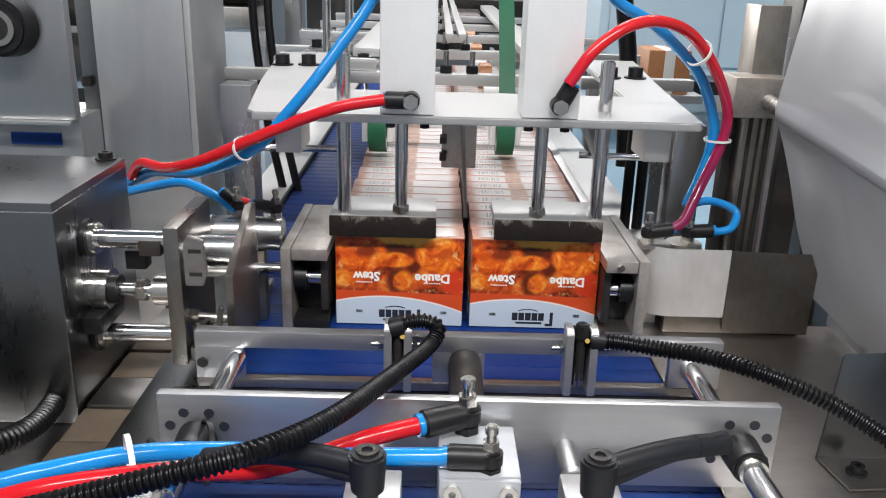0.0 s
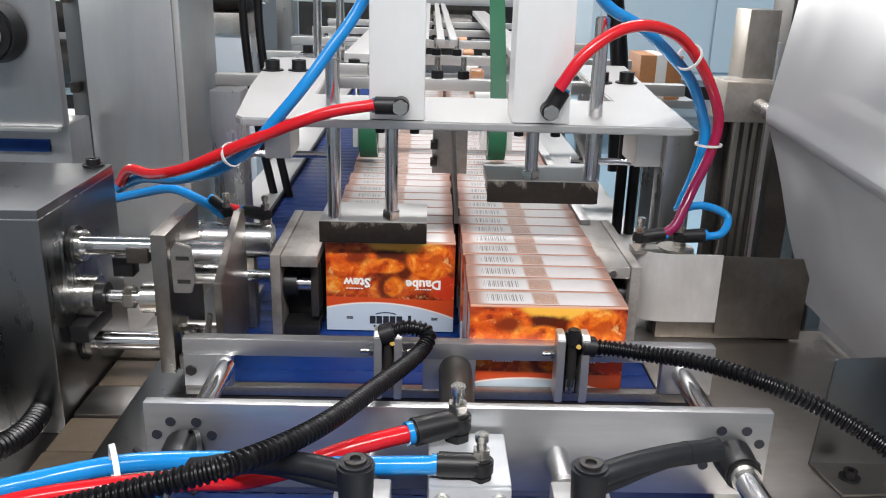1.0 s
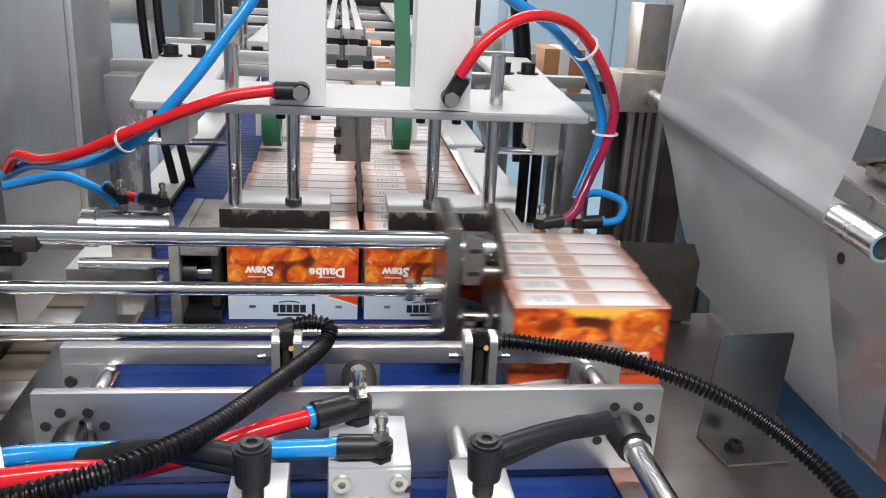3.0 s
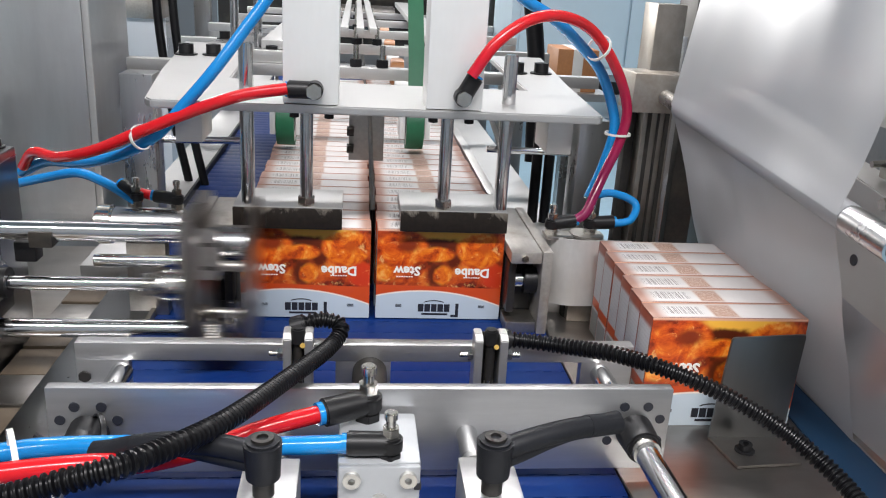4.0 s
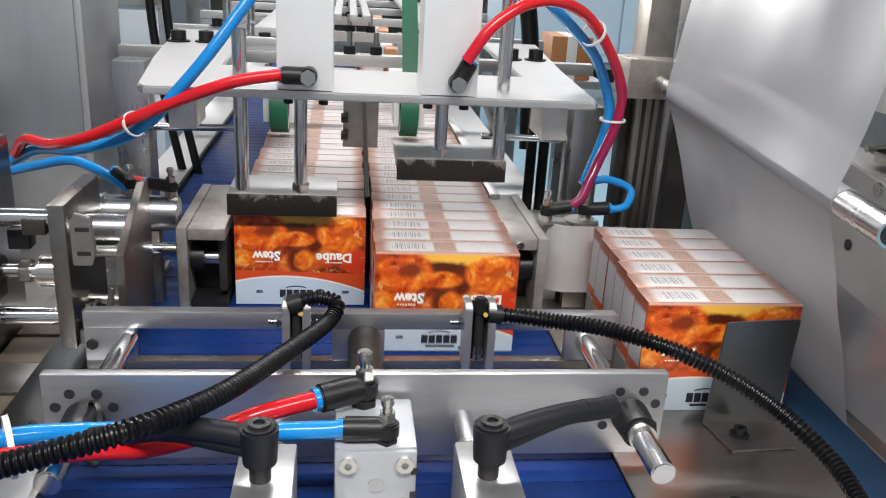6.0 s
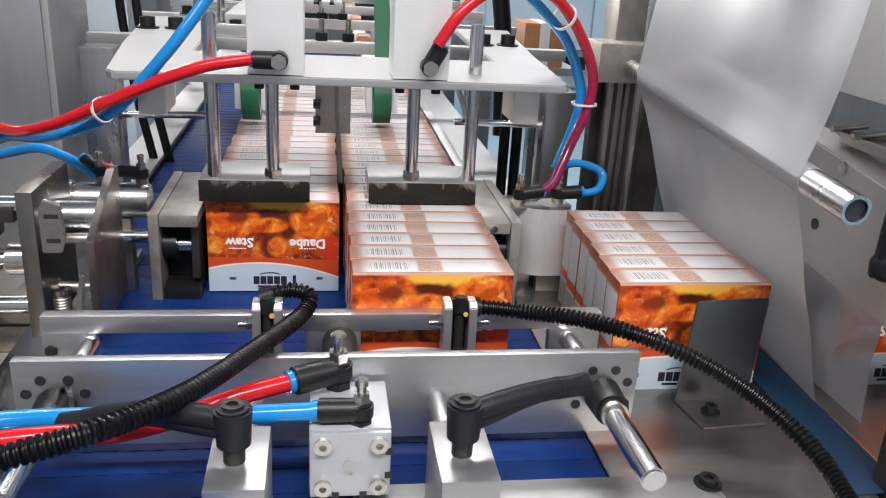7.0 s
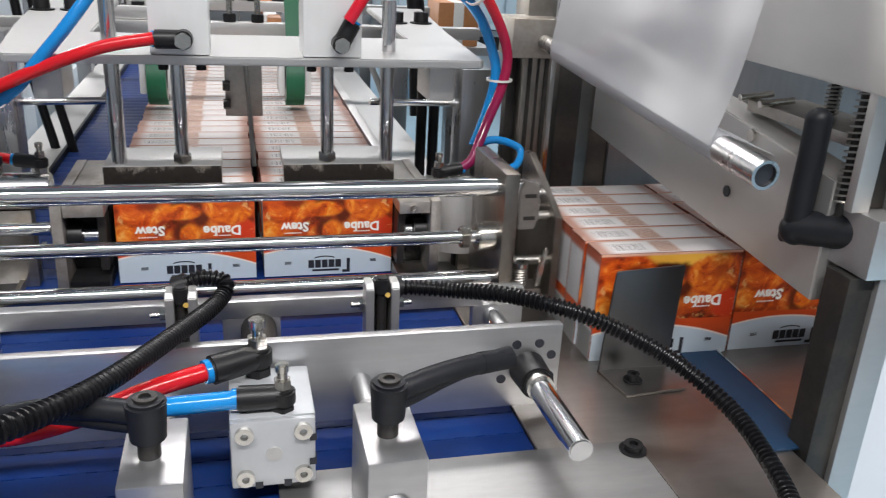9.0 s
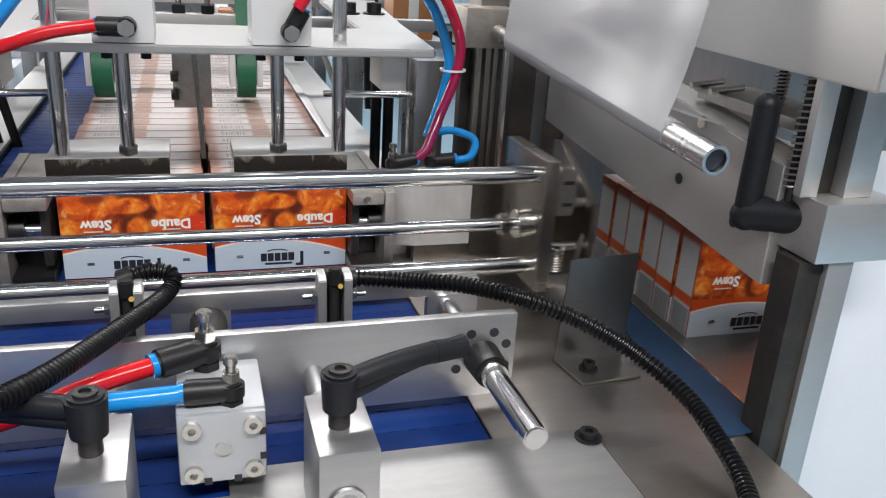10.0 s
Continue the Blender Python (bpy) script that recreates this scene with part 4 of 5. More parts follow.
def tie(p, q, r, label="white nylon cable tie round the air tubes"):
    t = thing("cable_tie", label, "cable tie", p)
    part("band", ring(p, q, r * 0.92, r, 24), "tie", t)


tie((-0.192, -0.046, 0.1785), (-0.194, -0.0445, 0.1776), 0.0105)
tie((0.195, 0.012, 0.262), (0.197, 0.0135, 0.2605), 0.0125)
tie((0.231, 0.036, 0.181), (0.231, 0.036, 0.179), 0.0125)
plan[0] = "clamps"
tie((-0.150, -0.440, 0.132), (-0.152, -0.441, 0.132), 0.0125)
tie((-0.133, -0.395, 0.112), (-0.135, -0.396, 0.1125), 0.0125)
plan[0] = "place"
bpy.data.objects["cable_tie.004"].children[0].data.materials[0] = M["plastic"]
bpy.data.objects["cable_tie.004"]["label"] = "black cable tie round the clamp boss"

elbow("air_elbow", (-0.2145, 0.012, 0.102), (-0.5, 0.4, 0.25), "black push-in elbow with a nickel flow screw", 0.0058)
elbow("air_elbow", (-0.179, 0.012, 0.100), (-0.9, 0.1, 0.1), "black push-in elbow with a nickel flow screw", 0.0058)
elbow("air_elbow", (0.1685, 0.008, 0.086), (0.95, 0.1, 0.12), "black push-in elbow with a nickel flow screw", 0.0064)
elbow("air_elbow", (0.207, 0.012, 0.0862), (0.95, 0.05, 0.05), "black push-in elbow with a nickel flow screw", 0.0064)


def plug(p, q, label):
    """A black push-in sleeve on the cylinder's face with a nickel banjo bolt."""
    f = thing("air_elbow", label, "air fitting", q)
    part("sleeve", cy(p, q, 0.0072, 0.0072, bev=0.001), "plastic", f)
    part("knuckle", cy((q[0], q[1] - 0.007, q[2]), (q[0], q[1] + 0.009, q[2]), 0.0070, bev=0.001), "plastic", f)
    part("banjo_bolt", hexa((q[0], q[1] - 0.0115, q[2]), (q[0], q[1] - 0.0071, q[2]), 0.0066), "nickel", f)
    d = (Vector(p) - Vector(q)).normalized()
    part("release_ring", cy(Vector(p), Vector(p) + d * 0.0016, 0.0062), "blue", f)


plug((-0.0745, -0.0575, 0.2235), (-0.053, -0.0575, 0.2235), "black push-in elbow with nickel banjo bolt")
plug((0.0765, -0.0575, 0.240), (0.067, -0.0575, 0.2225), "black push-in elbow with nickel banjo bolt")

# ---- film station ----
ra, rb = Vector((0.281, 0.06, 0.214)), Vector((0.292, -0.31, 0.183))
rail = thing("film_roller", "polished steel film roller on a block", "roller", ra)
rm = ra.lerp(rb, 0.872)
part("bore", cy(ra.lerp(rb, 0.991), ra.lerp(rb, 0.993), 0.0072), "ink", rail)
part("shaft", cy(ra, ra.lerp(rb, 0.99), 0.0072), "steel", rail)
part("sleeve", ring(rm, rb, 0.0074, 0.0095, 28), "steel", rail)
part("film_lap", ring(ra.lerp(rb, 0.12), rm, 0.0074, 0.0099, 28), "film", rail, "milky film lying round the roller")
part("holder", bx(0.248, 0.3, 0.055, 0.10, 0.198, 0.236, 0.0015), "dull", rail)
post = thing("film_post", "tall worn steel post with a slotted face", "post", (0.29, 0.11, -0.8))
part("upright", bx(0.272, 0.302, 0.085, 0.125, -0.85, 0.30, 0.001), "stained", post)
part("flange", bx(0.262, 0.272, 0.105, 0.12, -0.85, 0.195, 0.001), "iron", post)
part("slot", bx(0.3021, 0.308, 0.088, 0.1, -0.85, 0.27, 0.0005), "chrome", post)
for x, w in ((0.2765, 0.004), (0.2865, 0.0025), (0.2945, 0.0045)):
    part("slot_line", bx(x, x + w, 0.0838, 0.0849, -0.40, 0.196, 0), "iron", post, "dark slot")
part("rear_upright", bx(0.318, 0.345, 0.10, 0.15, -0.85, 0.6, 0.001), "iron", post)


def sheet(a, b, c, d, nu, nv, amp, seed, belly=0.0):
    """A thin rippled sheet between four corners."""
    own = bmesh.new()
    a, b, c, d = map(Vector, (a, b, c, d))
    g = []
    for i in range(nv + 1):
        for j in range(nu + 1):
            u, v = j / nu, i / nv
            p = a.lerp(b, u).lerp(c.lerp(d, u), v)
            w = noise.noise(Vector((u * 3 + seed, v * 2.0, seed))) + 0.4 * noise.noise(Vector((u * 9, v * 3, seed + 4)))
            lean = belly * u * (1 - math.exp(-5 * v) - v)
            g.append(own.verts.new(p + Vector((amp * w * math.sin(math.pi * min(1, v * 1.2 + 0.02)) + lean, 0, 0))))
    for i in range(nv):
        for j in range(nu):
            k = i * (nu + 1) + j
            own.faces.new((g[k], g[k + 1], g[k + nu + 2], g[k + nu + 1]))
    return own


film_roll = thing("plastic_film", "milky plastic wrapping film hanging over the roller", "film", ra)
part("upper_web", sheet((0.2722, 0.016, 0.2125), (0.2805, -0.262, 0.1895), (0.332, 0.020, 0.62), (0.300, -0.275, 0.62), 24, 40, 0.004, 3, 0.036), "film", film_roll)
film_low = new("lower_web")
film_low.parent = film_roll
part("curtain", sheet((0.273, 0.016, 0.2115), (0.2815, -0.258, 0.1885), (0.340, 0.022, 0.03), (0.352, -0.232, 0.006), 24, 20, 0.007, 9), "film", film_low)
for o in film_low.children:
    o.matrix_parent_inverse = Matrix.Translation(-ra)

wrap = thing("film_wrap", "crumpled milky film over the wrapped cartons", "film", (0.37, -0.2, 0))
part("skin", sheet((-0.006, 0.03, 0.118), (-0.006, -0.25, 0.105), (-0.010, 0.02, 0.002), (-0.003, -0.255, 0.002), 24, 12, 0.006, 21), "film", wrap)
for o in wrap.children:
    o.matrix_parent_inverse = Matrix()
jaw = thing("sealing_jaw", "worn steel sealing jaw with lever and springs", "sealing jaw", (0.345, -0.2, 0.1))
part("bar", prism([(0.05, 0.226), (-0.315, 0.1805), (-0.315, 0.100), (0.05, 0.128)], "x", 0.338, 0.366, 0.001), "ground", jaw)
for y, z in ((-0.277, 0.131), (-0.205, 0.140)):
    part("hole", cy((0.3372, y, z), (0.3385, y, z), 0.0042), "ink", jaw)
part("top_bar", prism([(-0.15, 0.236), (-0.375, 0.236), (-0.375, 0.300), (-0.15, 0.300)], "x", 0.336, 0.40, 0.001), "ground", jaw)
part("clamp_head", bx(0.345, 0.402, -0.350, -0.285, 0.128, 0.1655, 0.0012), "alu", jaw)
part("clip", bx(0.352, 0.40, -0.30, -0.19, 0.198, 0.206), "dull", jaw)
part("guide_plate", bx(0.3375, 0.3500, -0.334, -0.327, 0.1656, 0.252, 0.0008), "ground", jaw)
part("channel", bx(0.3502, 0.3655, -0.327, -0.320, 0.1656, 0.250, 0.0005), "iron", jaw, "dark guide channel")
part("guide_bar", bx(0.3657, 0.3865, -0.338, -0.322, 0.1656, 0.250, 0.001), "alu", jaw)
part("cap_block", bx(0.3420, 0.3640, -0.336, -0.315, 0.2522, 0.258, 0.0008), "dull", jaw)
for x, y, z0, z1 in ((0.3440, -0.317, 0.1660, 0.236), (0.372, -0.255, 0.19, 0.236)):
    coil = [(x + 0.0052 * math.cos(k * math.pi / 2), y + 0.0052 * math.sin(k * math.pi / 2), z0 + (z1 - z0) * k / 72) for k in range(73)]
    part("spring", tube(coil, 0.0007, 3, 6), "dull", jaw)
    part("spring_pin", cy((x, y, z0 - 0.02), (x, y, z1), 0.0028), "iron", jaw)
part("lever_hub", cy((0.329, -0.296, 0.144), (0.360, -0.330, 0.151), 0.0108, 0.0125, 22, bev=0.0015), "lever", jaw)
arm = tube([(0.3300, -0.298, 0.143), (0.3298, -0.2985, 0.163), (0.3312, -0.2975, 0.188), (0.3325, -0.2955, 0.213)], 0.0082, 8, 16)
for p, r in (((0.3325, -0.2955, 0.213), 0.0084), ((0.3300, -0.298, 0.143), 0.0102)):
    bmesh.ops.create_uvsphere(arm, u_segments=16, v_segments=10, radius=r, matrix=Matrix.Translation(p))
part("lever_arm", arm, "lever", jaw)
part("hub_screw", ring((0.3275, -0.2945, 0.1437), (0.329, -0.296, 0.144), 0.002, 0.004), "iron", jaw)
for y in (-0.19, -0.215):
    part("stud", cy((0.345, y, 0.207), (0.372, y, 0.210), 0.0025), "nickel", jaw)
part("clip_screw", hexa((0.3375, -0.225, 0.187), (0.335, -0.225, 0.187), 0.005), "nickel", jaw)

front_post = thing("film_frame_post", "steel upright of the film frame", "post", (0.36, -0.34, 0))
part("upright", bx(0.3575, 0.3765, -0.348, -0.319, -0.85, 0.1275, 0.001), "alu", front_post)
# the post's inner side is a separate slab in a near-black colour
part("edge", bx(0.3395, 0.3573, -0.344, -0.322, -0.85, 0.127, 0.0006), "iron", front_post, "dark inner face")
cab = thing("film_cabinet", "pale grey painted cabinet of the film machine", "cabinet", (0.5, -0.3, 0))
part("panel", bx(0.386, 0.9, -0.317, -0.302, -0.85, 0.186, 0.003), "wall", cab)
part("seam_strip", bx(0.3768, 0.3858, -0.32, -0.303, -0.85, 0.1275, 0.001), "steel_v", cab)
tray = thing("film_tray", "dark blue slide tray under the film", "tray", (0.35, -0.2, 0))
part("slide", prism([(0.330, -0.12), (0.318, -0.335), (0.3545, -0.335), (0.3585, -0.12)], "z", 0.0004, 0.0020, 0), "navy", tray)
part("bright_edge", prism([(0.3587, -0.10), (0.3547, -0.317), (0.3565, -0.317), (0.3605, -0.10)], "z", 0.0004, 0.0030, 0), "chrome", tray)
back = thing("film_machine_body", "dark steel film machine behind the roller", "machine", (0.5, 0.3, 0))
part("body", bx(0.385, 0.95, 0.16, 0.27, -0.85, 0.7, 0.003), "iron", back)
part("door", bx(0.41, 0.9, 0.154, 0.1598, -0.1, 0.6, 0.002), "steel_v", back)

# ---- left cabinet ----
tallbox = thing("tall_cabinet", "tall brushed grey machine cabinet behind the drive box", "cabinet", (-0.4, 0.32, 0))
part("body", bx(-0.447, -0.338, 0.30, 0.50, -0.85, 0.75, 0.002), "hood", tallbox)
part("edge_strip", bx(-0.3378, -0.330, 0.302, 0.306, -0.85, 0.75, 0.0005), "alu", tallbox)
part("hinge_gap", bx(-0.47, -0.4475, 0.31, 0.45, -0.85, 0.75, 0.001), "casing", tallbox)
for z in (0.18, 0.285):
    part("hinge", cy((-0.462, 0.302, z - 0.006), (-0.462, 0.302, z + 0.006), 0.006), "iron", tallbox)
panel = thing("knob_panel", "grey panel with a large black knob", "panel", (-0.6, 0.2, 0))
part("sheet", bx(-0.95, -0.436, 0.20, 0.215, 0.150, 0.75, 0.002), "hood", panel)
part("lower_lip", bx(-0.95, -0.44, 0.192, 0.1998, 0.146, 0.150, 0.0005), "alu", panel)
part("knob", cy((-0.495, 0.199, 0.252), (-0.495, 0.170, 0.252), 0.033, 0.030, 36, bev=0.003), "plastic", panel)
part("knob_ring", ring((-0.495, 0.171, 0.252), (-0.495, 0.167, 0.252), 0.013, 0.019, 30), "nickel", panel)
part("knob_cap", cy((-0.495, 0.171, 0.252), (-0.495, 0.168, 0.252), 0.0128), "iron", panel)
part("label", bx(-0.52, -0.463, 0.216, 0.2195, 0.118, 0.132, 0.0005), "belt", panel, "dark blue plate")
part("rear_box", bx(-0.95, -0.44, 0.22, 0.28, -0.2, 0.15, 0.001), "hood", panel)

# ---- infeed ----
infeed = thing("infeed_conveyor", "long aluminium infeed frame behind the press", "conveyor", (0, 0.9, 0))
part("left_rail", bx(-0.305, -0.249, 0.12, 1.9, -0.02, 0.004, 0.0008), "alu", infeed)
part("left_lip", bx(-0.2488, -0.2445, 0.12, 1.9, -0.02, 0.006, 0.0004), "plastic", infeed)
part("left_fence", bx(-0.140, -0.128, 0.10, 1.9, -0.001, 0.03, 0.0006), "alu", infeed)
part("right_fence", bx(0.129, 0.140, 0.10, 1.9, -0.001, 0.085, 0.0006), "alu", infeed)
part("right_rail", bx(0.166, 0.235, 0.02, 1.9, -0.02, 0.022, 0.0008), "alu", infeed)
part("divider", bx(-0.0016, 0.0016, 0.09, 1.9, 0.0, 0.098, 0.0003), "iron", infeed)
part("guide_strip", cy((0.143, 0.14, 0.13), (0.19, 0.65, 0.13), 0.004), "iron", infeed)
part("guide_strip", cy((-0.137, 0.55, 0.10), (-0.19, 1.1, 0.12), 0.004), "iron", infeed)
for k in range(5):
    y = 0.45 + k * 0.33
    part("cross_bar", bx(-0.33, 0.33, y, y + 0.022, 0.166, 0.182, 0.001), "alu", infeed)
    for sx in (-1, 1) if k > 1 else (-1,):
        part("upright", bx(sx * 0.315 - 0.014, sx * 0.315 + 0.014, y + 0.0, y + 0.03, -0.85, 0.1655, 0.001), "steel_v", infeed)
    for x in (-0.02, 0.017):
        part("stud", cy((x, y + 0.011, 0.182), (x, y + 0.011, 0.212), 0.004), "nickel", infeed)
        part("stud_nut", hexa((x, y + 0.011, 0.1822), (x, y + 0.011, 0.193), 0.0095), "plastic", infeed)
part("rear_plate", prism([(-0.262, 0.47), (-0.118, 0.47), (-0.105, 0.95), (-0.225, 0.95)], "z", 0.1825, 0.1895, 0.001), "steel", infeed)
part("rear_plate_edge", bx(-0.262, -0.118, 0.458, 0.4698, 0.1825, 0.1990, 0.001), "alu", infeed)
for x, y in ((-0.246, 0.50), (-0.140, 0.50), (-0.235, 0.70), (-0.132, 0.74)):
    cap_screw(x, y, 0.1897, infeed, 0.0085, 0.012)
for x in (-0.205, -0.170):
    part("stand_rod", cy((x, 0.60, 0.1897), (x, 0.60, 0.33), 0.0065), "chrome", infeed)
for x in (-0.045, -0.02, 0.0):
    part("long_rail", bx(x, x + 0.012, 0.6, 2.0, 0.215, 0.225, 0.0006), "alu", infeed)
for x in (-0.16, 0.10):
    part("side_rail", bx(x, x + 0.04, 0.55, 2.0, 0.192, 0.205, 0.001), "alu", infeed)
for k in range(7):
    y = 0.62 + k * 0.19
    for x in (-0.105, 0.055):
        part("wheel", cy((x - 0.012, y, 0.135), (x + 0.012, y, 0.135), 0.024, None, 22, bev=0.002), "tan" if k % 2 else "white", infeed)
hang = thing("divider_hanger", "worn steel hanger with a thin dividing blade", "hanger", (-0.008, 0.12, 0.15))
part("plate", bx(-0.026, 0.010, 0.118, 0.122, 0.127, 0.2025, 0.0006), "dull", hang)
part("blade", cy((-0.006, 0.115, 0.19), (-0.001, 0.055, 0.092), 0.0022), "dull", hang)
for z in (0.14, 0.158):
    part("bolt", hexa((-0.028, 0.114, z), (-0.021, 0.114, z), 0.0052), "iron", hang)


def belt_drive(x, label, strap):
    d = thing("belt_drive", label, "belt drive", (x, 0.33, 0.1))
    part("belt", ring((x - 0.011, 0.33, 0.128), (x + 0.011, 0.33, 0.128), 0.028, 0.032, 30), "green", d)
    part("pulley", cy((x - 0.0105, 0.33, 0.128), (x + 0.0105, 0.33, 0.128), 0.0278), "white", d)
    for sx in (-1, 1):
        part("cheek", bx(x + sx * 0.016 - 0.0035, x + sx * 0.016 + 0.0035, 0.31, 0.36, 0.112, 0.165, 0.001), "white", d)
    if strap:
        b = prism([(0.30, 0.140), (0.303, 0.140), (0.335, 0.205), (0.47, 0.36), (0.47, 0.364), (0.332, 0.207)], "x", x - 0.010, x + 0.010, 0.0003)
        part("strap", b, "green", d)
    return d


belt_drive(-0.106, "green belt pulley riding on the cartons", False)
belt_drive(0.056, "green belt pulley with a slanting strap", True)


# ---- far machines ----
def far_frame(x, y, w, h, name, label, material, bars):
    f = thing(name, label, "machine", (x, y, -0.85))
    part("plinth", bx(x - w / 2, x + w / 2, y, y + 0.5, -0.14, -0.05, 0.004), material, f)
    for px in (x - w / 2 + 0.01, x + w / 2 - 0.06):
        part("leg", bx(px, px + 0.05, y + 0.2, y + 0.25, -0.85, -0.1402, 0.002), material, f)
    for sx in (-1, 1):
        for dy in (0, 0.46):
            part("upright", bx(x + sx * (w / 2 - 0.02) - 0.02, x + sx * (w / 2 - 0.02) + 0.02, y + dy, y + dy + 0.04, -0.05, h, 0.002), "steel_v", f)
    for k in range(bars):
        z = 0.05 + (h - 0.1) * k / max(1, bars - 1)
        part("beam", bx(x - w / 2, x + w / 2, y - 0.012, y - 0.001, z, z + 0.03, 0.001), "alu" if k % 2 else "steel", f)
    part("top", bx(x - w / 2, x + w / 2, y, y + 0.5, h, h + 0.04, 0.003), "hood", f)
    part("panel", bx(x - w / 2 + 0.06, x + w / 2 - 0.08, y + 0.1, y + 0.12, 0.0, h * 0.6, 0.002), "iron", f)
    part("motor", cy((x - w * 0.2, y - 0.05, 0.12), (x + w * 0.1, y - 0.05, 0.12), 0.05, None, 24, bev=0.006), "iron", f)
    return f


far_frame(-0.75, 1.1, 0.7, 0.40, "packing_machine", "steel packing machine frame with open beams", "wall", 4)
far_frame(0.75, 1.5, 0.75, 0.65, "packing_machine", "pale blue packing machine frame across the aisle", "pale", 4)
far_frame(0.0, 2.5, 1.2, 0.7, "feeding_machine", "steel feeding machine at the conveyor's end", "steel_v", 5)
pc = thing("control_cabinet", "pale blue-grey control cabinet behind the conveyor", "cabinet", (0.55, 1.2, -0.85))
part("body", bx(0.33, 0.85, 1.2, 1.45, 0.10, 0.75, 0.004), "pale", pc)
part("door", bx(0.35, 0.60, 1.192, 1.1998, 0.12, 0.73, 0.003), "pale", pc)
part("door", bx(0.605, 0.84, 1.192, 1.1998, 0.12, 0.73, 0.003), "pale", pc)
part("lock", cy((0.585, 1.192, 0.40), (0.585, 1.178, 0.40), 0.012), "iron", pc)
for x in (0.36, 0.78):
    part("leg", bx(x, x + 0.04, 1.30, 1.34, -0.85, 0.0998, 0.002), "steel_v", pc)
cb = thing("shipping_box", "brown cardboard box on the machine frame", "box", (0.40, 0.9, 0.1))
part("body", bx(0.365, 0.445, 0.86, 0.96, 0.105, 0.185, 0.001), "tan", cb)
part("tape", bx(0.395, 0.415, 0.8595, 0.9605, 0.1052, 0.1856, 0.0003), "tie", cb, "pale tape")
part("shelf", bx(0.35, 0.47, 0.84, 0.98, 0.09, 0.1048, 0.001), "alu", cb)
part("shelf_leg", bx(0.40, 0.43, 0.90, 0.93, -0.85, 0.0898, 0.001), "steel_v", cb)
pump = thing("vacuum_pump", "black vacuum pump behind the tall cabinet", "pump", (-0.45, 0.9, 0.2))
part("drum", cy((-0.52, 0.95, 0.30), (-0.36, 0.95, 0.30), 0.06, None, 28, bev=0.006), "iron", pump)
part("flange", cy((-0.359, 0.95, 0.30), (-0.345, 0.95, 0.30), 0.045, None, 28, bev=0.003), "nickel", pump)
part("base", bx(-0.50, -0.38, 0.90, 1.0, 0.20, 0.2395, 0.002), "dull", pump)
part("pedestal", bx(-0.49, -0.39, 0.91, 0.99, -0.85, 0.1998, 0.002), "wall", pump)
cv = thing("machine_cable", "thick black cable hanging behind the conveyor", "cable", (0.17, 0.5, 0.2))
part("sheath", tube([(0.215, 0.5, 0.5), (0.225, 0.5, 0.33), (0.245, 0.5, 0.2), (0.25, 0.48, 0.05)], 0.013, 8, 12), "rubber", cv)
cv = thing("machine_cable", "black cables hanging beside the conveyor frame", "cable", (-0.3, 0.5, 0.2))
for dx in (0, 0.022):
    part("sheath", tube([(-0.27 + dx, 0.55, 0.45), (-0.30 + dx, 0.52, 0.3), (-0.285 + dx, 0.5, 0.12), (-0.25 + dx, 0.48, -0.06), (-0.24 + dx, 0.5, -0.3)], 0.0062, 8, 12), "rubber", cv)
for x in (0.206, 0.2215):
    cp = thing("drop_cable", "black cable conduit below the press plate", "conduit", (x, 0.24, 0))
    part("sheath", cy((x, 0.26, -0.6), (x, 0.26, 0.16), 0.0065), "rubber", cp)


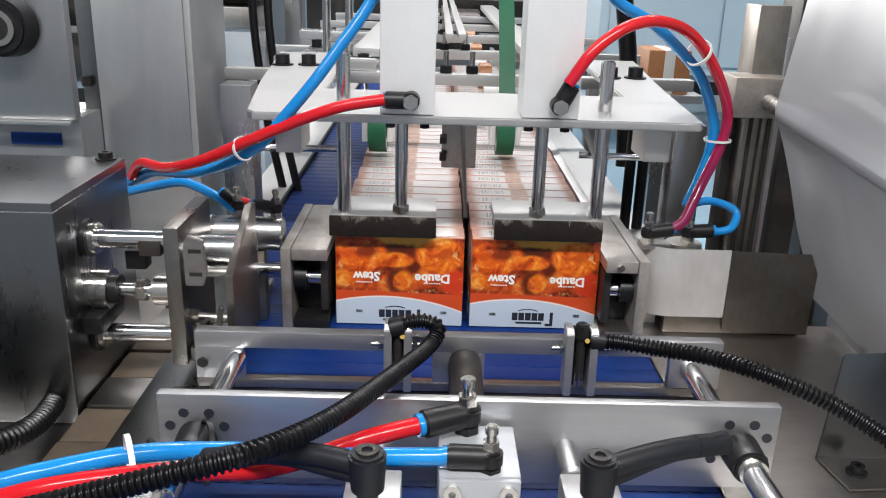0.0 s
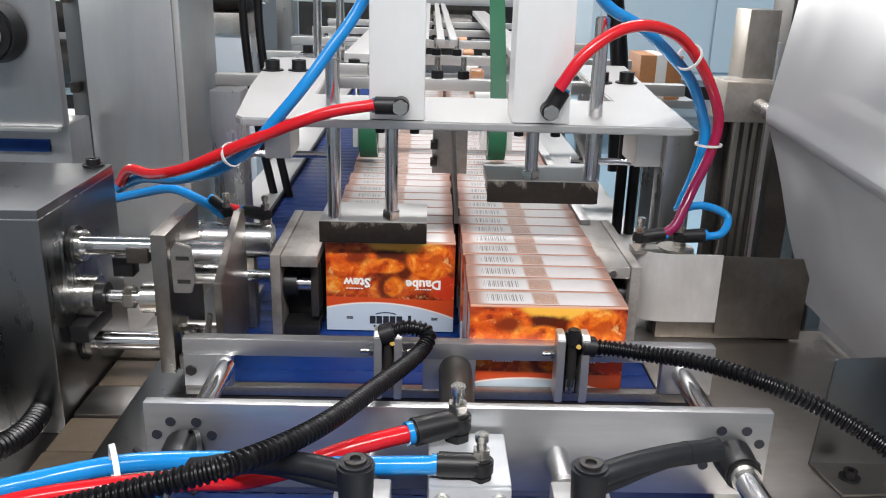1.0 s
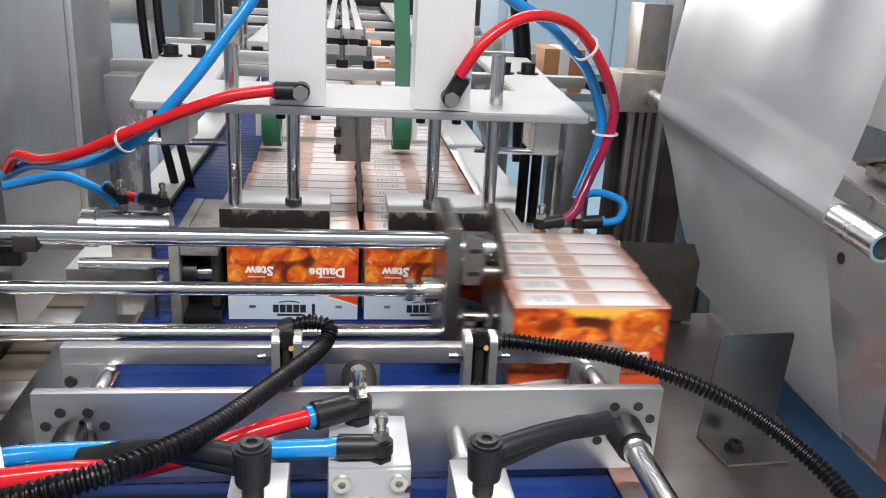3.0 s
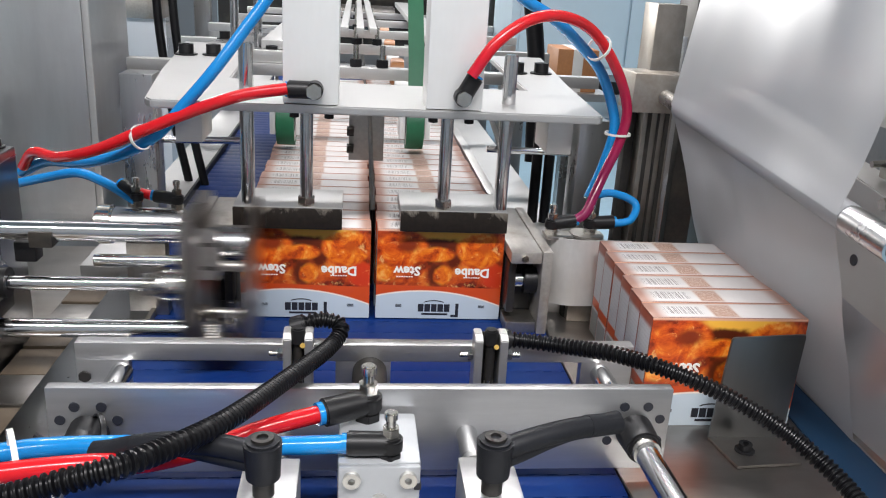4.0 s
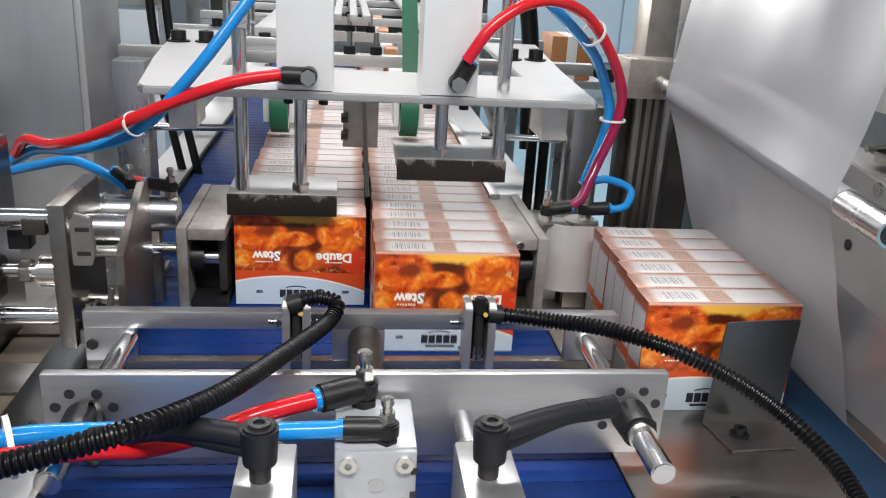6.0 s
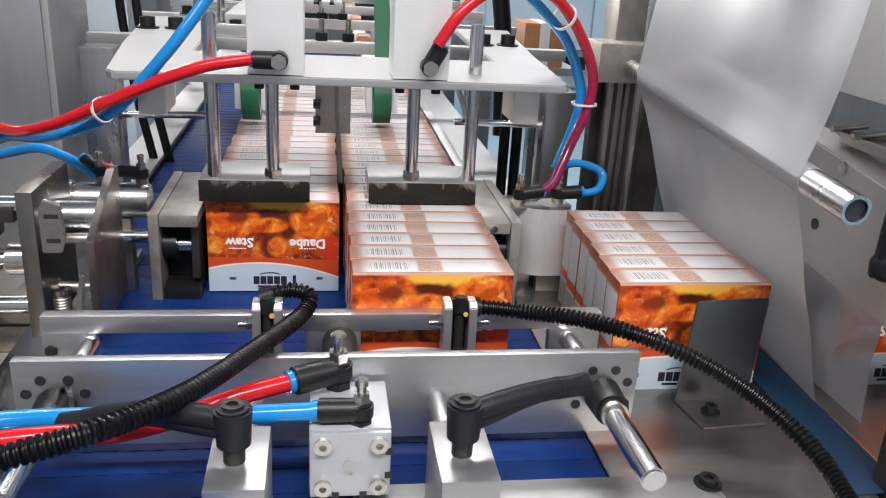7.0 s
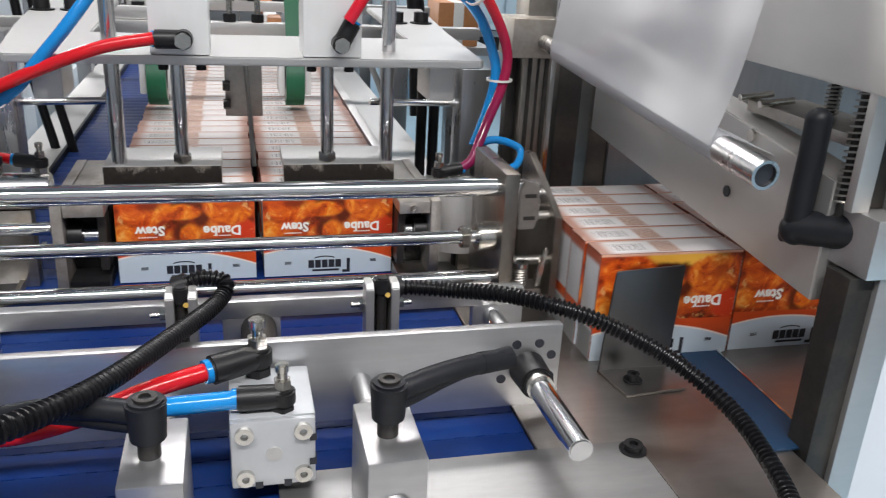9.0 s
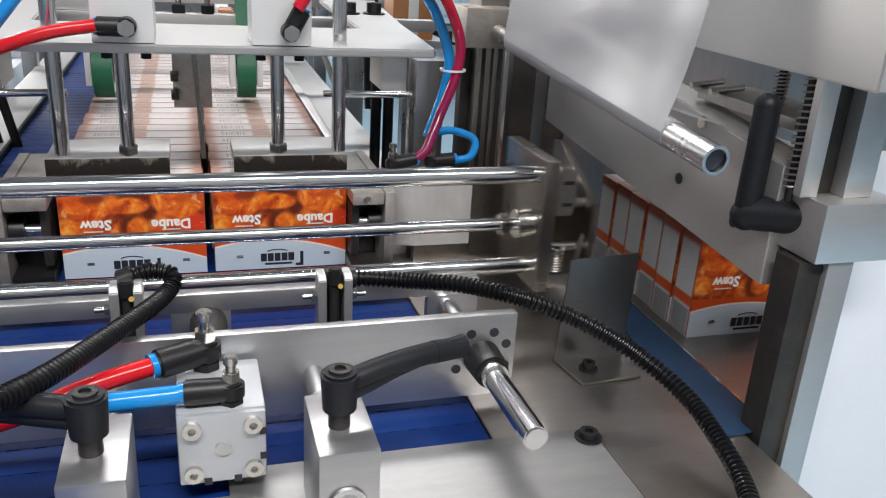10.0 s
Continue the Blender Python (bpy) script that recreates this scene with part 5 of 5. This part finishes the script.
# ---- what moves ----
def motions():
    advance = [(0, 0), (0.33, 0), (0.4, -0.008), (0.5, -0.034), (0.6, -0.064), (0.7, -0.094), (0.8, -0.120), (0.9, -0.137), (1.0, -0.1425), (1.22, -0.1430), (1.35, -0.1465), (1.5, -0.1550), (1.65, -0.1685), (1.75, -0.172)]
    push1 = [(2.4, 0), (2.5, 0.008), (2.7, 0.045), (2.9, 0.085), (3.1, 0.137), (3.2, 0.158), (3.4, 0.193), (3.55, 0.2025)]
    push2 = [(7.7, 0.0), (7.9, 0.026), (8.0, 0.046), (8.1, 0.073), (8.3, 0.113), (8.6, 0.168), (8.9, 0.227), (9.2, 0.278), (9.5, 0.340), (9.8, 0.355), (10.0, 0.370)]
    cycle = 5.3
    step = -6 * (T + GAP)
    for i, c in enumerate(right_column):
        jx, jr = JIT[i]
        x0, y0 = 0.063 + jx, T / 2 + i * (T + GAP)
        rows = [(t, x0, y0 + d / 0.172 * -step) for t, d in advance]
        y1 = y0 + step
        if i < 6:
            lean = -0.002 * (5 - i)
            rows += [(t, x0 + 0.002 + d + lean * min(1, d / 0.1), y1 - 0.02 * min(1, max(0, d - 0.13) / 0.06)) for t, d in push1]
            rows += [(8.14, x0 + 0.2045 + lean, y1 - 0.02)]
            rows += [(t, x0 + d + 0.1215, y1 - 0.02) for t, d in push2[4:]]
        else:
            rows += [(t + cycle, x0, y1 + d / 0.172 * -step) for t, d in advance]
            if i < 12:
                rows += [(t, x0 + d, y1 + step - 0.022 * min(1, d / 0.15)) for t, d in push2]
            else:
                rows.append((10.0, x0, y1 + step))
        walk(c, [(t, pose(x, y, 0, 0, 0, jr)) for t, x, y in rows])
    for i, c in enumerate(wrapped):
        rows = [(0, 0.372), (3.2, 0.372), (7.5, 0.383), (8.2, 0.392), (8.4, 0.425), (8.6, 0.462), (9.0, 0.54), (9.5, 0.625), (10.0, 0.67)]
        if i == 0:
            walk(wrap, [(t, pose(x - 0.004, 0, 0)) for t, x in rows])
        walk(c, [(t, pose(0.06 + x, T / 2 + i * (T + GAP) + step - 0.02, 0)) for t, x in rows])
    head = [(0, -0.188), (1.8, -0.188), (1.9, -0.165), (2.0, -0.123), (2.1, -0.090), (2.3, -0.03), (2.45, 0.0)] + [(t, d + 0.003) for t, d in push1[2:]] + [(3.75, 0.12), (4.0, -0.10), (4.2, -0.185), (4.3, -0.188), (7.15, -0.188), (7.3, -0.16), (7.5, -0.085), (7.7, -0.002)] + [(t, d) for t, d in push2[1:9]] + [(9.7, 0.352), (9.85, 0.345), (10.0, 0.318)]
    walk(pusher, [(t, pose(x, 0, 0)) for t, x in head])
    lift = [(0, 0), (0.25, 0), (0.4, 0.012), (0.55, 0.026), (0.8, 0.04), (1.1, 0.041), (1.3, 0.006), (1.4, 0.0)]
    rows = lift + [(t + cycle, d) for t, d in lift] + [(10.0, 0)]
    walk(foot_r, [(t, pose(0, 0, z)) for t, z in rows])
    # the guide bar gives way as the group arrives and springs back once it has been pushed out
    out = [(0, 0), (1.22, 0), (1.35, -0.004), (1.5, -0.0130), (1.65, -0.0265), (1.75, -0.031), (4.2, -0.031), (4.3, -0.0275), (4.4, -0.009), (4.48, 0)]
    out += [(t + cycle, d) for t, d in out[1:6]] + [(10.0, -0.031)]
    for ob, share in ((guide, 1), (sensor_l, 1), (sensor_r, 1), (hose_l, 0.5), (hose_r, 0.6)):
        x, y, z = ob.location
        walk(ob, [(t, pose(x, y + d * share, z)) for t, d in out])
    swing = [(0, 0), (8.1, 0), (8.4, 12), (8.8, 36), (9.2, 50), (10.0, 54)]
    walk(film_low, [(t, pose(0, 0, 0, 0, -a, 0)) for t, a in swing])


motions()
